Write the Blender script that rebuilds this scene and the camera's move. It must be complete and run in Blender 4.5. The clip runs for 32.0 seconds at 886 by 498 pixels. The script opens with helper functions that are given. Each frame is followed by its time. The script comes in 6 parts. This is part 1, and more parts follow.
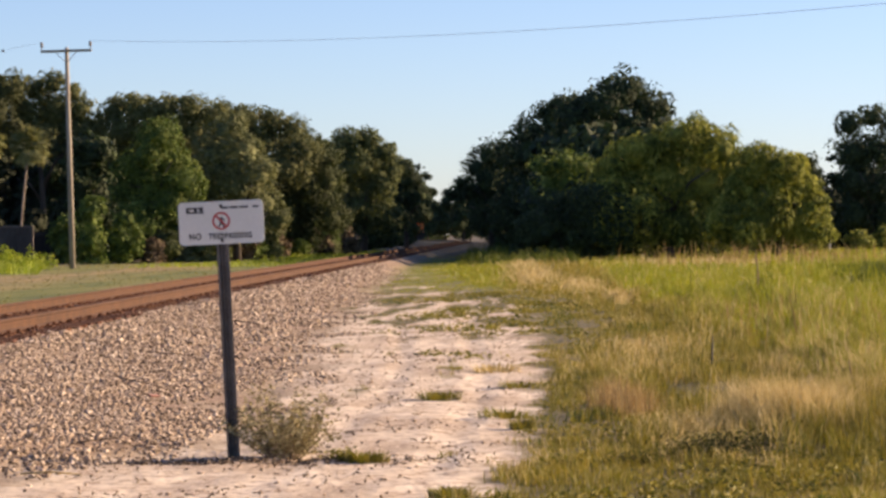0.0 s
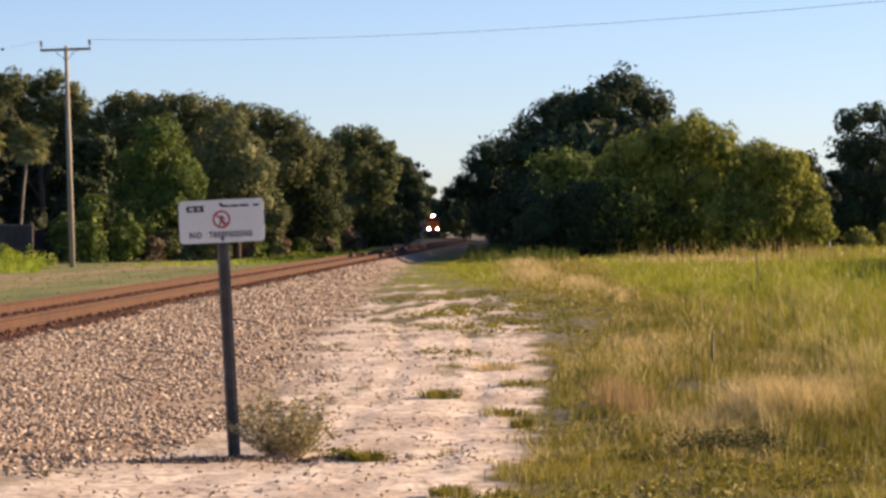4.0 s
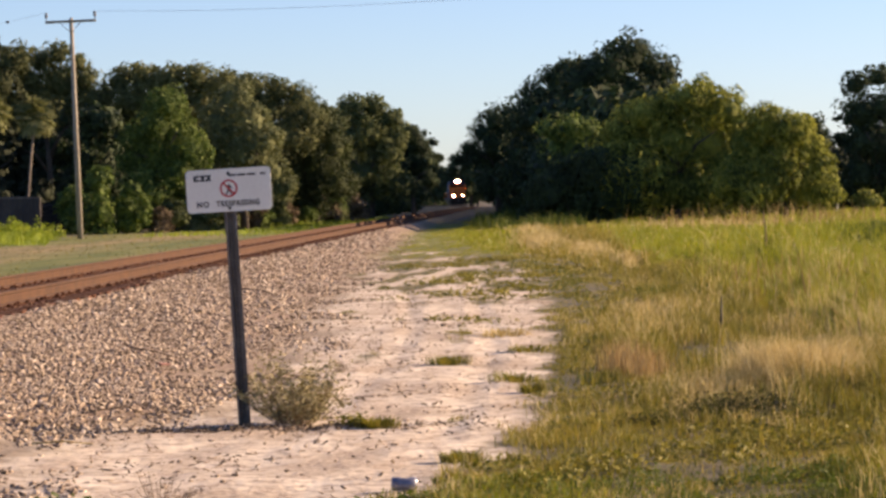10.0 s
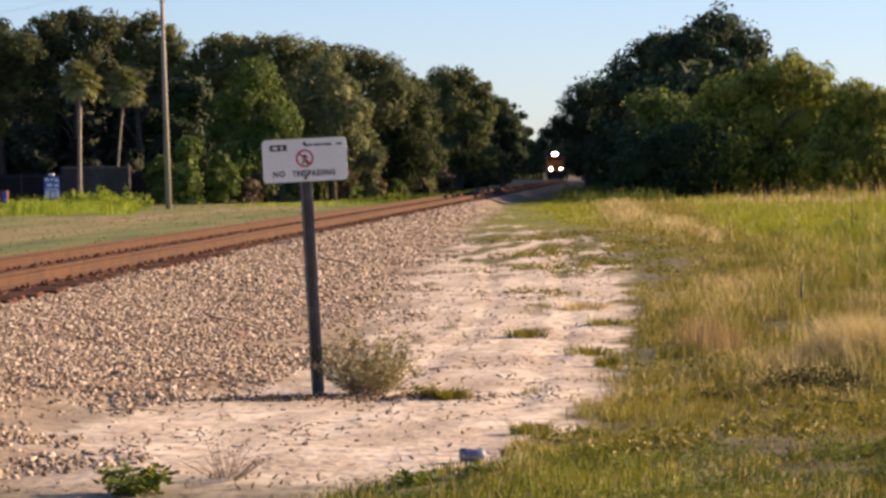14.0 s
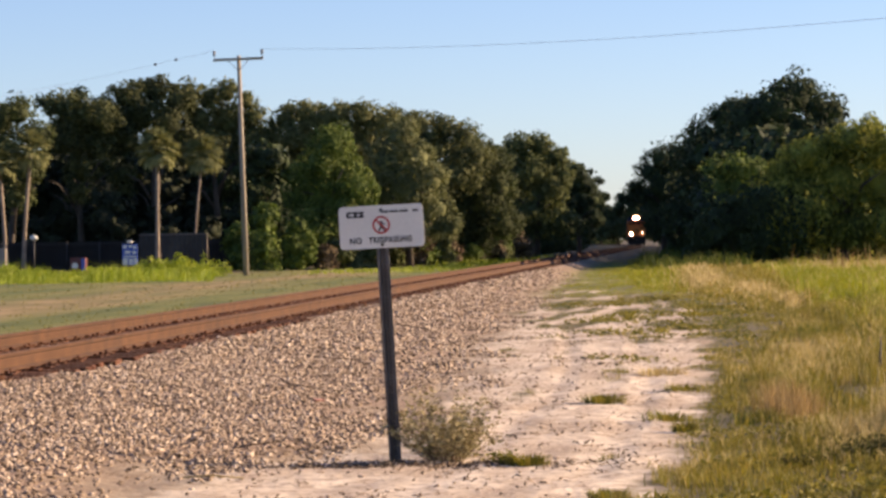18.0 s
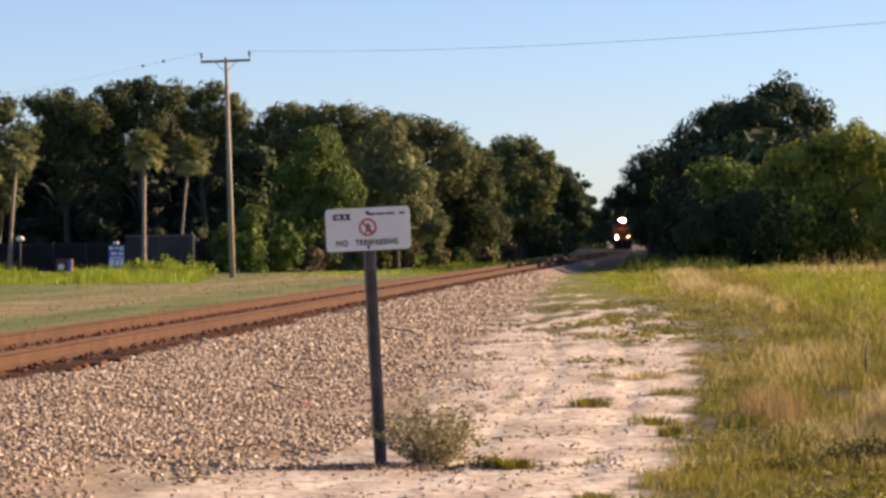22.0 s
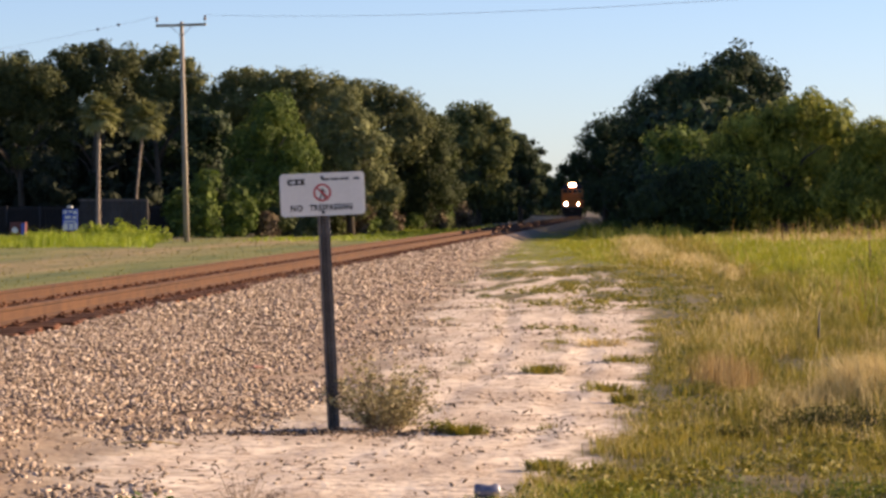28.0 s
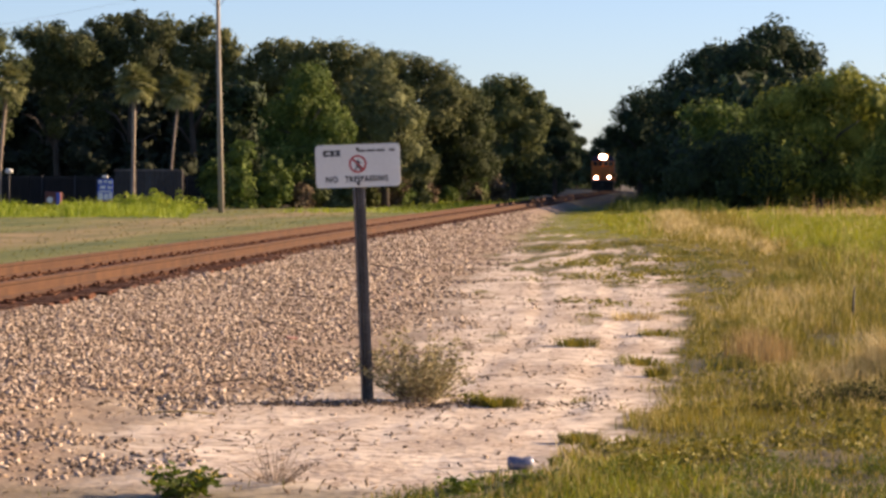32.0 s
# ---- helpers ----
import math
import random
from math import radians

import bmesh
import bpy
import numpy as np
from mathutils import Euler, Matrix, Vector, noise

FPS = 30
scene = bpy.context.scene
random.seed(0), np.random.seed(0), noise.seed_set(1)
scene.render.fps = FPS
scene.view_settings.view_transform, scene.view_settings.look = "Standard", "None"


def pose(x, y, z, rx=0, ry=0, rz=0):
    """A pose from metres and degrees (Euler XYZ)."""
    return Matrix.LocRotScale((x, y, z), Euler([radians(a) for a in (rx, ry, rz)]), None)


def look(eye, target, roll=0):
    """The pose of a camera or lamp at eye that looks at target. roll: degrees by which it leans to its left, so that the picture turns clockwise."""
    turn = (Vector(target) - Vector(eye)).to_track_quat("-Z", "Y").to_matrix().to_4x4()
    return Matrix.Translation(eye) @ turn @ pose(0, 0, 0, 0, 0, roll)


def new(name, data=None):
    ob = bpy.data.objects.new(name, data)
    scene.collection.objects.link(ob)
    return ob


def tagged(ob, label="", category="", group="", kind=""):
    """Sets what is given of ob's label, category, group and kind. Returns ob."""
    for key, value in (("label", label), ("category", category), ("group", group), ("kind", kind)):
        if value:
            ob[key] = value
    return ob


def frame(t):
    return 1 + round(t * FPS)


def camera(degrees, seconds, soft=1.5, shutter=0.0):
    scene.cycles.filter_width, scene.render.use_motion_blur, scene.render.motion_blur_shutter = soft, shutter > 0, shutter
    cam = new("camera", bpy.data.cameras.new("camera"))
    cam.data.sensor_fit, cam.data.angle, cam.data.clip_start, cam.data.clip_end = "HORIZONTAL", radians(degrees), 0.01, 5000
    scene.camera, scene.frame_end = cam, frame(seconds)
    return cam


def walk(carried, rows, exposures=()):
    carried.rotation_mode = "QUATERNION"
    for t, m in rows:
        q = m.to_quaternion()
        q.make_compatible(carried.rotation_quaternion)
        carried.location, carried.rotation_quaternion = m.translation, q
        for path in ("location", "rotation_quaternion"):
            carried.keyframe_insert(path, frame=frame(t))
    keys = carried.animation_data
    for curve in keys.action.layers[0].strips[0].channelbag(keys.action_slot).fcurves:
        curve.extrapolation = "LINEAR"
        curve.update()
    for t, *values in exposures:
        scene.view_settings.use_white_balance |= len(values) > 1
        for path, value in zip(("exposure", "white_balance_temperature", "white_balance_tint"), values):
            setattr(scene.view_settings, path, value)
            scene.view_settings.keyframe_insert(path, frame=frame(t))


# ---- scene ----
cam = camera(17.82, 32.0, soft=3.0)
PATH = (
    (0, -0.098, -0.005, 1.556, 89.708, 0.438, 1.318),
    (0.5, -0.098, -0.005, 1.554, 89.831, 0.484, 1.296),
    (1, -0.097, -0.005, 1.555, 89.873, 0.470, 1.301),
    (1.5, -0.100, -0.005, 1.553, 89.831, 0.548, 1.284),
    (2, -0.103, -0.005, 1.556, 89.734, 0.443, 1.321),
    (2.5, -0.103, -0.005, 1.555, 89.631, 0.428, 1.371),
    (4.5, -0.101, -0.005, 1.557, 89.723, 0.531, 1.308),
    (5, -0.099, -0.005, 1.554, 89.825, 0.556, 1.357),
    (5.5, -0.098, -0.005, 1.557, 89.863, 0.566, 1.280),
    (6, -0.097, -0.005, 1.556, 89.879, 0.613, 1.215),
    (6.5, -0.099, -0.005, 1.555, 89.867, 0.617, 1.108),
    (7, -0.099, -0.005, 1.556, 90.316, 0.561, 1.173),
    (7.1, -0.099, -0.005, 1.555, 90.459, 0.545, 1.161),
    (7.2, -0.099, -0.005, 1.554, 90.562, 0.528, 0.878),
    (7.3, -0.098, -0.005, 1.552, 90.633, 0.511, 0.564),
    (7.4, -0.098, -0.005, 1.551, 90.552, 0.494, 0.348),
    (7.5, -0.098, -0.005, 1.550, 90.412, 0.478, 0.421),
    (7.6, -0.096, -0.005, 1.549, 90.253, 0.548, 0.570),
    (7.7, -0.094, -0.005, 1.548, 90.083, 0.618, 0.676),
    (7.8, -0.092, -0.005, 1.548, 89.876, 0.687, 0.681),
    (7.9, -0.091, -0.005, 1.547, 89.719, 0.757, 0.569),
    (8, -0.089, -0.005, 1.546, 89.503, 0.827, 0.321),
    (8.1, -0.089, -0.005, 1.545, 89.207, 0.829, 0.011),
    (8.2, -0.090, -0.005, 1.544, 88.940, 0.831, -0.107),
    (8.3, -0.090, -0.005, 1.544, 88.755, 0.834, -0.156),
    (8.4, -0.090, -0.005, 1.543, 88.607, 0.836, -0.140),
    (8.5, -0.091, -0.005, 1.542, 88.411, 0.838, -0.072),
    (8.6, -0.092, -0.005, 1.544, 88.291, 0.800, -0.028),
    (8.7, -0.093, -0.005, 1.546, 88.273, 0.763, 0.052),
    (8.8, -0.095, -0.005, 1.548, 88.206, 0.726, 0.163),
    (8.9, -0.096, -0.005, 1.550, 88.242, 0.689, 0.558),
    (9, -0.097, -0.005, 1.552, 88.314, 0.651, 0.750),
    (9.5, -0.103, -0.005, 1.546, 88.647, 0.983, 1.460),
    (10, -0.102, -0.005, 1.548, 89.013, 1.220, 1.463),
    (10.5, -0.101, -0.005, 1.553, 89.174, 1.349, 1.074),
    (10.6, -0.103, -0.005, 1.552, 89.417, 1.198, 1.161),
    (10.7, -0.104, -0.005, 1.551, 89.683, 1.047, 1.089),
    (10.8, -0.105, -0.006, 1.550, 89.918, 0.897, 1.251),
    (10.9, -0.106, -0.006, 1.549, 89.932, 0.746, 1.179),
    (11, -0.108, -0.006, 1.548, 89.940, 0.595, 1.172),
    (11.1, -0.107, -0.006, 1.546, 90.026, 0.520, 1.360),
    (11.2, -0.106, -0.006, 1.545, 89.988, 0.446, 1.646),
    (11.3, -0.104, -0.005, 1.544, 89.779, 0.372, 1.835),
    (11.4, -0.103, -0.005, 1.542, 89.605, 0.297, 2.055),
    (11.5, -0.102, -0.005, 1.541, 89.265, 0.223, 2.253),
    (11.6, -0.094, -0.005, 1.542, 89.239, 0.297, 2.064),
    (11.7, -0.086, -0.004, 1.542, 89.419, 0.371, 2.354),
    (11.8, -0.079, -0.004, 1.543, 89.848, 0.444, 2.374),
    (11.9, -0.071, -0.004, 1.543, 90.145, 0.518, 2.565),
    (12, -0.063, -0.003, 1.544, 90.347, 0.592, 2.892),
    (12.1, -0.054, -0.003, 1.543, 90.402, 0.515, 3.199),
    (12.2, -0.045, -0.002, 1.543, 90.323, 0.438, 3.274),
    (12.3, -0.037, -0.002, 1.543, 90.193, 0.360, 3.313),
    (12.4, -0.028, -0.002, 1.542, 90.048, 0.283, 3.472),
    (12.5, -0.019, -0.001, 1.542, 89.907, 0.206, 3.597),
    (12.6, -0.015, -0.001, 1.542, 89.694, 0.390, 3.548),
    (12.7, -0.011, -0.001, 1.541, 89.550, 0.574, 3.260),
    (12.8, -0.008, -0.000, 1.541, 89.557, 0.758, 3.203),
    (12.9, -0.004, 0.000, 1.540, 89.533, 0.942, 3.266),
    (13, 0.000, 0.000, 1.540, 89.396, 1.126, 3.133),
    (13.1, 0.000, 0.000, 1.539, 89.288, 1.137, 3.078),
    (13.2, 0.000, 0.000, 1.539, 89.071, 1.148, 3.078),
    (13.3, 0.001, 0.000, 1.539, 88.885, 1.160, 3.048),
    (13.4, 0.001, 0.000, 1.538, 88.751, 1.171, 2.998),
    (13.5, 0.001, 0.000, 1.538, 88.606, 1.182, 2.771),
    (14, -0.002, -0.000, 1.535, 88.501, 0.651, 3.280),
    (14.5, -0.004, -0.000, 1.536, 88.591, 0.431, 3.489),
    (16.5, 0.003, 0.000, 1.539, 89.166, 0.919, 4.357),
    (17, 0.001, 0.000, 1.539, 89.502, 0.877, 4.505),
    (17.5, 0.000, 0.000, 1.539, 89.692, 0.817, 4.773),
    (18, 0.000, -0.000, 1.539, 89.853, 0.875, 4.837),
    (18.5, 0.001, 0.000, 1.538, 89.943, 0.915, 4.834),
    (19, 0.001, 0.000, 1.539, 90.062, 0.859, 4.893),
    (19.5, 0.001, 0.000, 1.537, 90.128, 0.736, 4.814),
    (20, 0.003, 0.000, 1.537, 90.159, 0.762, 4.823),
    (20.5, 0.002, 0.000, 1.537, 90.091, 0.717, 4.675),
    (21, 0.001, 0.000, 1.539, 89.984, 0.727, 4.587),
    (21.5, 0.002, 0.000, 1.538, 89.953, 0.656, 4.481),
    (22, 0.001, 0.000, 1.537, 89.911, 0.582, 4.565),
    (22.5, 0.002, 0.000, 1.534, 89.792, 0.493, 4.593),
    (23, 0.000, -0.000, 1.537, 89.770, 0.466, 4.658),
    (23.5, 0.002, 0.000, 1.536, 89.778, 0.384, 4.846),
    (24, 0.005, 0.000, 1.537, 89.761, 0.404, 4.889),
    (24.2, 0.007, 0.000, 1.537, 89.797, 0.420, 4.751),
    (24.4, 0.010, 0.001, 1.537, 89.828, 0.435, 4.407),
    (24.5, 0.011, 0.001, 1.537, 89.778, 0.443, 4.063),
    (24.6, 0.011, 0.001, 1.537, 89.655, 0.406, 3.589),
    (24.7, 0.011, 0.001, 1.536, 89.557, 0.369, 3.171),
    (24.8, 0.011, 0.001, 1.536, 89.473, 0.332, 2.920),
    (24.9, 0.011, 0.001, 1.536, 89.426, 0.295, 2.786),
    (25, 0.011, 0.001, 1.535, 89.401, 0.258, 2.710),
    (25.2, 0.011, 0.001, 1.535, 89.278, 0.247, 2.602),
    (25.5, 0.012, 0.001, 1.534, 89.150, 0.231, 2.471),
    (27.5, 0.004, 0.000, 1.537, 89.248, 0.225, 3.390),
    (28, 0.003, 0.000, 1.535, 89.218, 0.204, 3.647),
    (28.5, 0.002, 0.000, 1.532, 89.096, 0.037, 3.730),
    (29, -0.001, -0.000, 1.532, 88.965, -0.034, 3.772),
    (29.5, -0.004, -0.000, 1.534, 88.799, -0.116, 3.732),
    (30, -0.005, -0.000, 1.534, 88.764, -0.110, 3.749),
    (30.5, -0.006, -0.000, 1.534, 88.764, -0.116, 3.762),
    (31, -0.009, -0.001, 1.531, 88.697, -0.273, 4.056),
    (31.5, -0.006, -0.001, 1.531, 88.641, -0.252, 4.323),
    (32, -0.003, -0.000, 1.532, 88.663, -0.231, 4.346),
)
EXPOSURE = 1.12
walk(cam, [(t, pose(x, y, z, rx, ry, rz)) for t, x, y, z, rx, ry, rz in PATH], [(0, EXPOSURE, 7450, 27), (32, EXPOSURE, 7450, 27)])

# ---- sky, sun, exposure ----
SUN_EL, SUN_AZ = 20.0, 19.0     # degrees above the horizon; degrees from +x towards +y
world = bpy.data.worlds.new("sky")
scene.world = world
world.use_nodes = True
wn = world.node_tree
sky = wn.nodes.new("ShaderNodeTexSky")
sky.sky_type, sky.sun_disc = "NISHITA", False
sky.sun_elevation, sky.sun_rotation = radians(SUN_EL), radians(90 - SUN_AZ)
sky.air_density, sky.dust_density, sky.ozone_density = 0.82, 0.30, 5.6
wn.links.new(sky.outputs[0], wn.nodes["Background"].inputs[0])
wn.nodes["Background"].inputs[1].default_value = 0.088
sun_dir = Vector((math.cos(radians(SUN_EL)) * math.cos(radians(SUN_AZ)), math.cos(radians(SUN_EL)) * math.sin(radians(SUN_AZ)), math.sin(radians(SUN_EL))))
sun = new("sun", bpy.data.lights.new("sun", "SUN"))
sun.data.energy, sun.data.angle, sun.data.color = 5.0, radians(0.6), (1.0, 0.83, 0.555)
sun.matrix_world = look(sun_dir * 200, (0, 0, 0))


# ---- materials ----
def ramp(nodes, stops):
    r = nodes.new("ShaderNodeValToRGB")
    els = r.color_ramp.elements
    while len(els) < len(stops):
        els.new(0.5)
    for e, (p, c) in zip(els, stops):
        e.position, e.color = p, (*c, 1)
    return r


def material(name, stops, scale=4.0, fine=60.0, rough=0.8, metal=0.0, bump=0.3, bump_scale=None, depth=0.01,
             island=0.0, objrand=0.0, translucent=0.0, emit=None, strength=0.0, stretch=None):
    """Base colour from a ramp over two scales of noise, with islands or objects varied, and a bump."""
    m = bpy.data.materials.new(name)
    m.use_nodes = True
    nt, nodes, links = m.node_tree, m.node_tree.nodes, m.node_tree.links
    bsdf = nodes["Principled BSDF"]
    bsdf.inputs["Roughness"].default_value, bsdf.inputs["Metallic"].default_value = rough, metal
    tc = nodes.new("ShaderNodeTexCoord")
    src = tc.outputs["Object"]
    if stretch:
        mp = nodes.new("ShaderNodeMapping")
        mp.inputs["Scale"].default_value = stretch
        links.new(src, mp.inputs[0])
        src = mp.outputs[0]
    n1, n2 = nodes.new("ShaderNodeTexNoise"), nodes.new("ShaderNodeTexNoise")
    for n, s in ((n1, scale), (n2, fine)):
        n.inputs["Scale"].default_value, n.inputs["Detail"].default_value = s, 5.0
        links.new(src, n.inputs["Vector"])
    mix = nodes.new("ShaderNodeMix")
    mix.data_type = "FLOAT"
    mix.inputs[0].default_value = 0.42
    links.new(n1.outputs[0], mix.inputs[2]), links.new(n2.outputs[0], mix.inputs[3])
    value = mix.outputs[0]
    for share, node, out in ((island, "ShaderNodeNewGeometry", "Random Per Island"), (objrand, "ShaderNodeObjectInfo", "Random")):
        if share:
            g, mm = nodes.new(node), nodes.new("ShaderNodeMix")
            mm.data_type = "FLOAT"
            mm.inputs[0].default_value = share
            links.new(value, mm.inputs[2]), links.new(g.outputs[out], mm.inputs[3])
            value = mm.outputs[0]
    r = ramp(nodes, stops)
    links.new(value, r.inputs[0]), links.new(r.outputs[0], bsdf.inputs["Base Color"])
    if bump:
        b = nodes.new("ShaderNodeBump")
        b.inputs["Strength"].default_value, b.inputs["Distance"].default_value = bump, depth
        links.new(n2.outputs[0], b.inputs["Height"]), links.new(b.outputs[0], bsdf.inputs["Normal"])
    if emit:
        bsdf.inputs["Emission Color"].default_value = (*emit, 1)
        bsdf.inputs["Emission Strength"].default_value = strength
    if translucent:
        tr, sh = nodes.new("ShaderNodeBsdfTranslucent"), nodes.new("ShaderNodeMixShader")
        sh.inputs[0].default_value = translucent
        links.new(r.outputs[0], tr.inputs[0])
        links.new(bsdf.outputs[0], sh.inputs[1]), links.new(tr.outputs[0], sh.inputs[2])
        links.new(sh.outputs[0], nodes["Material Output"].inputs[0])
    return m


def even(a, b, c=None):
    """Ramp stops across the middle of the noise range."""
    return [(0.3, a), (0.7, b)] if c is None else [(0.3, a), (0.5, b), (0.7, c)]


M_OAK = material("oak_leaves", even((0.024, 0.038, 0.010), (0.072, 0.094, 0.026), (0.162, 0.184, 0.060)), 0.5, 3, 0.85, bump=0, island=0.22, objrand=0.20, translucent=0.24)
# leaf colour darkened for trees in shade and against the sun
M_OAKD = material("dark_shade_leaves", even((0.010, 0.022, 0.008), (0.024, 0.046, 0.014), (0.050, 0.080, 0.022)), 0.5, 3, 0.85, bump=0, island=0.28, translucent=0.15)
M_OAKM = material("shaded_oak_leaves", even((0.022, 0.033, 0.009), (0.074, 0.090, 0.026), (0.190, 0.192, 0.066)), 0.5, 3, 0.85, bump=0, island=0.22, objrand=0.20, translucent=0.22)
# undergrowth leaves far below leaf tone, painting in the deep shade under trees
M_DEEPSHADE = material("shade_black_leaves", even((0.006, 0.012, 0.004), (0.014, 0.024, 0.008), (0.028, 0.042, 0.014)), 0.5, 3, 0.85, bump=0, island=0.28, translucent=0.1)
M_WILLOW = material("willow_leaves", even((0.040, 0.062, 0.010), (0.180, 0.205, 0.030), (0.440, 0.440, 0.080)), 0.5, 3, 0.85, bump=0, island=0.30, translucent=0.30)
M_VINE = material("vine_leaves", even((0.028, 0.056, 0.010), (0.085, 0.136, 0.021), (0.180, 0.230, 0.042)), 0.5, 3, 0.85, bump=0, island=0.28, translucent=0.26)
M_MOSS = material("mossy_oak_leaves", even((0.042, 0.054, 0.018), (0.130, 0.148, 0.054), (0.238, 0.252, 0.104)), 0.5, 3, 0.85, bump=0, island=0.2, translucent=0.24)
M_DRYBRUSH = material("dry_brush", even((0.050, 0.034, 0.018), (0.130, 0.085, 0.045), (0.200, 0.150, 0.075)), 0.8, 4, 0.8, bump=0, island=0.5, translucent=0.15)
M_BARK = material("bark", even((0.028, 0.021, 0.015), (0.065, 0.052, 0.040), (0.115, 0.098, 0.080)), 1.5, 14, 0.9, bump=0.6, depth=0.03, stretch=(1, 1, 0.3))
M_PALMTRUNK = material("palm_trunk", even((0.130, 0.100, 0.075), (0.260, 0.205, 0.155), (0.360, 0.300, 0.235)), 2, 12, 0.9, bump=0.6, depth=0.03, stretch=(1, 1, 2.5))
M_PALM = material("palm_fronds", even((0.036, 0.052, 0.014), (0.100, 0.120, 0.036), (0.210, 0.215, 0.082)), 1.2, 6, 0.85, bump=0, island=0.4, translucent=0.25)
M_GRASS = material("field_grass", [(0.2, (0.085, 0.090, 0.008)), (0.38, (0.165, 0.155, 0.014)), (0.54, (0.250, 0.205, 0.028)), (0.70, (0.340, 0.245, 0.053)), (0.85, (0.410, 0.295, 0.075))], 0.5, 2.4, 0.6, bump=0, island=0.30, translucent=0.42)
M_GRASSG = material("green_grass", [(0.25, (0.090, 0.120, 0.006)), (0.5, (0.225, 0.248, 0.014)), (0.75, (0.390, 0.375, 0.027))], 0.6, 3, 0.6, bump=0, island=0.28, translucent=0.42)
# green of lush patches, also the painted dark of grass in shade
M_LUSH_SHADE = material("lush_shade_grass", [(0.25, (0.026, 0.046, 0.005)), (0.5, (0.070, 0.098, 0.011)), (0.75, (0.170, 0.172, 0.022))], 0.8, 4, 0.9, bump=0, island=0.34, translucent=0.35)
M_LIME = material("lime_weeds", [(0.25, (0.120, 0.185, 0.010)), (0.5, (0.225, 0.300, 0.018)), (0.75, (0.360, 0.390, 0.036))], 0.8, 4, 0.65, bump=0, island=0.3, translucent=0.42)
M_RUSSET = material("russet_grass", [(0.25, (0.190, 0.115, 0.040)), (0.5, (0.320, 0.215, 0.085)), (0.75, (0.450, 0.325, 0.145))], 0.8, 4, 0.9, bump=0, island=0.45, translucent=0.3)
M_TAN = material("dry_grass", [(0.25, (0.300, 0.222, 0.082)), (0.5, (0.500, 0.385, 0.160)), (0.75, (0.660, 0.530, 0.246))], 0.6, 3, 0.7, bump=0, island=0.5, translucent=0.35)
M_STONE = material("ballast_stone", [(0.20, (0.105, 0.070, 0.046)), (0.40, (0.215, 0.156, 0.110)), (0.62, (0.325, 0.244, 0.178)), (0.84, (0.580, 0.480, 0.380))], 1.1, 40, 0.85, bump=0.3, depth=0.004, island=0.70)
M_RAIL = material("rusty_rail", even((0.030, 0.011, 0.003), (0.066, 0.025, 0.007), (0.110, 0.046, 0.014)), 2.5, 40, 0.95, metal=0.0, bump=0.4, depth=0.003)
M_TIE = material("creosoted_tie", even((0.046, 0.012, 0.004), (0.095, 0.029, 0.009), (0.140, 0.052, 0.020)), 3, 30, 1.0, bump=0.6, depth=0.01, objrand=0.25, stretch=(1, 6, 6))
M_POLE = material("weathered_pole", even((0.150, 0.128, 0.100), (0.270, 0.235, 0.185), (0.380, 0.340, 0.275)), 0.8, 16, 0.9, bump=0.4, depth=0.01, stretch=(4, 4, 0.4))
M_GALV = material("galvanised_steel", even((0.070, 0.060, 0.052), (0.120, 0.108, 0.098), (0.190, 0.178, 0.165)), 6, 60, 0.65, metal=0.4, bump=0.15, depth=0.002)
M_SIGN = material("sign_white_paint", even((0.66, 0.645, 0.57), (0.77, 0.755, 0.675)), 3, 40, 0.45, bump=0.05, depth=0.001)
M_BLACK = material("black_lettering", even((0.012, 0.012, 0.014), (0.025, 0.025, 0.028)), 8, 80, 0.5, bump=0)
M_RED = material("sign_red", even((0.42, 0.030, 0.030), (0.55, 0.050, 0.045)), 8, 80, 0.5, bump=0)
M_WIRE = material("wire_grey", even((0.40, 0.42, 0.46), (0.55, 0.57, 0.60)), 1, 10, 0.5, metal=0.3, bump=0)
M_ASPHALT = material("asphalt", even((0.11, 0.10, 0.10), (0.20, 0.19, 0.18)), 1, 20, 0.9, bump=0.2)
M_TWIG = material("twigs", even((0.070, 0.042, 0.024), (0.150, 0.100, 0.062), (0.240, 0.175, 0.115)), 3, 20, 0.9, bump=0, island=0.6)
M_WEED = material("dusty_weed", even((0.160, 0.135, 0.055), (0.310, 0.260, 0.120), (0.460, 0.395, 0.215)), 4, 20, 0.8, bump=0, island=0.5, translucent=0.2)
M_FLOWER = material("yellow_petals", even((0.70, 0.50, 0.03), (0.85, 0.66, 0.06)), 4, 20, 0.6, bump=0, translucent=0.2)
M_CAN = material("can_print", even((0.10, 0.11, 0.17), (0.24, 0.25, 0.31)), 9, 60, 0.4, metal=0.4, bump=0.05)
M_ALU = material("bare_aluminium", even((0.55, 0.56, 0.58), (0.72, 0.73, 0.75)), 9, 60, 0.3, metal=0.9, bump=0.05)
M_BLUE = material("blue_sign_paint", even((0.030, 0.085, 0.36), (0.050, 0.12, 0.46)), 4, 40, 0.45, bump=0.05)
M_DKRED = material("dark_red_paint", even((0.085, 0.020, 0.016), (0.14, 0.036, 0.028)), 4, 40, 0.6, bump=0.1)
M_DARKMETAL = material("dark_metal", even((0.012, 0.012, 0.013), (0.030, 0.030, 0.032)), 4, 40, 0.6, bump=0.1)
M_GREYPANEL = material("grey_sheet_metal", even((0.016, 0.015, 0.014), (0.034, 0.032, 0.030), (0.060, 0.057, 0.052)), 0.8, 12, 0.85, bump=0.2, stretch=(1, 1, 0.25))
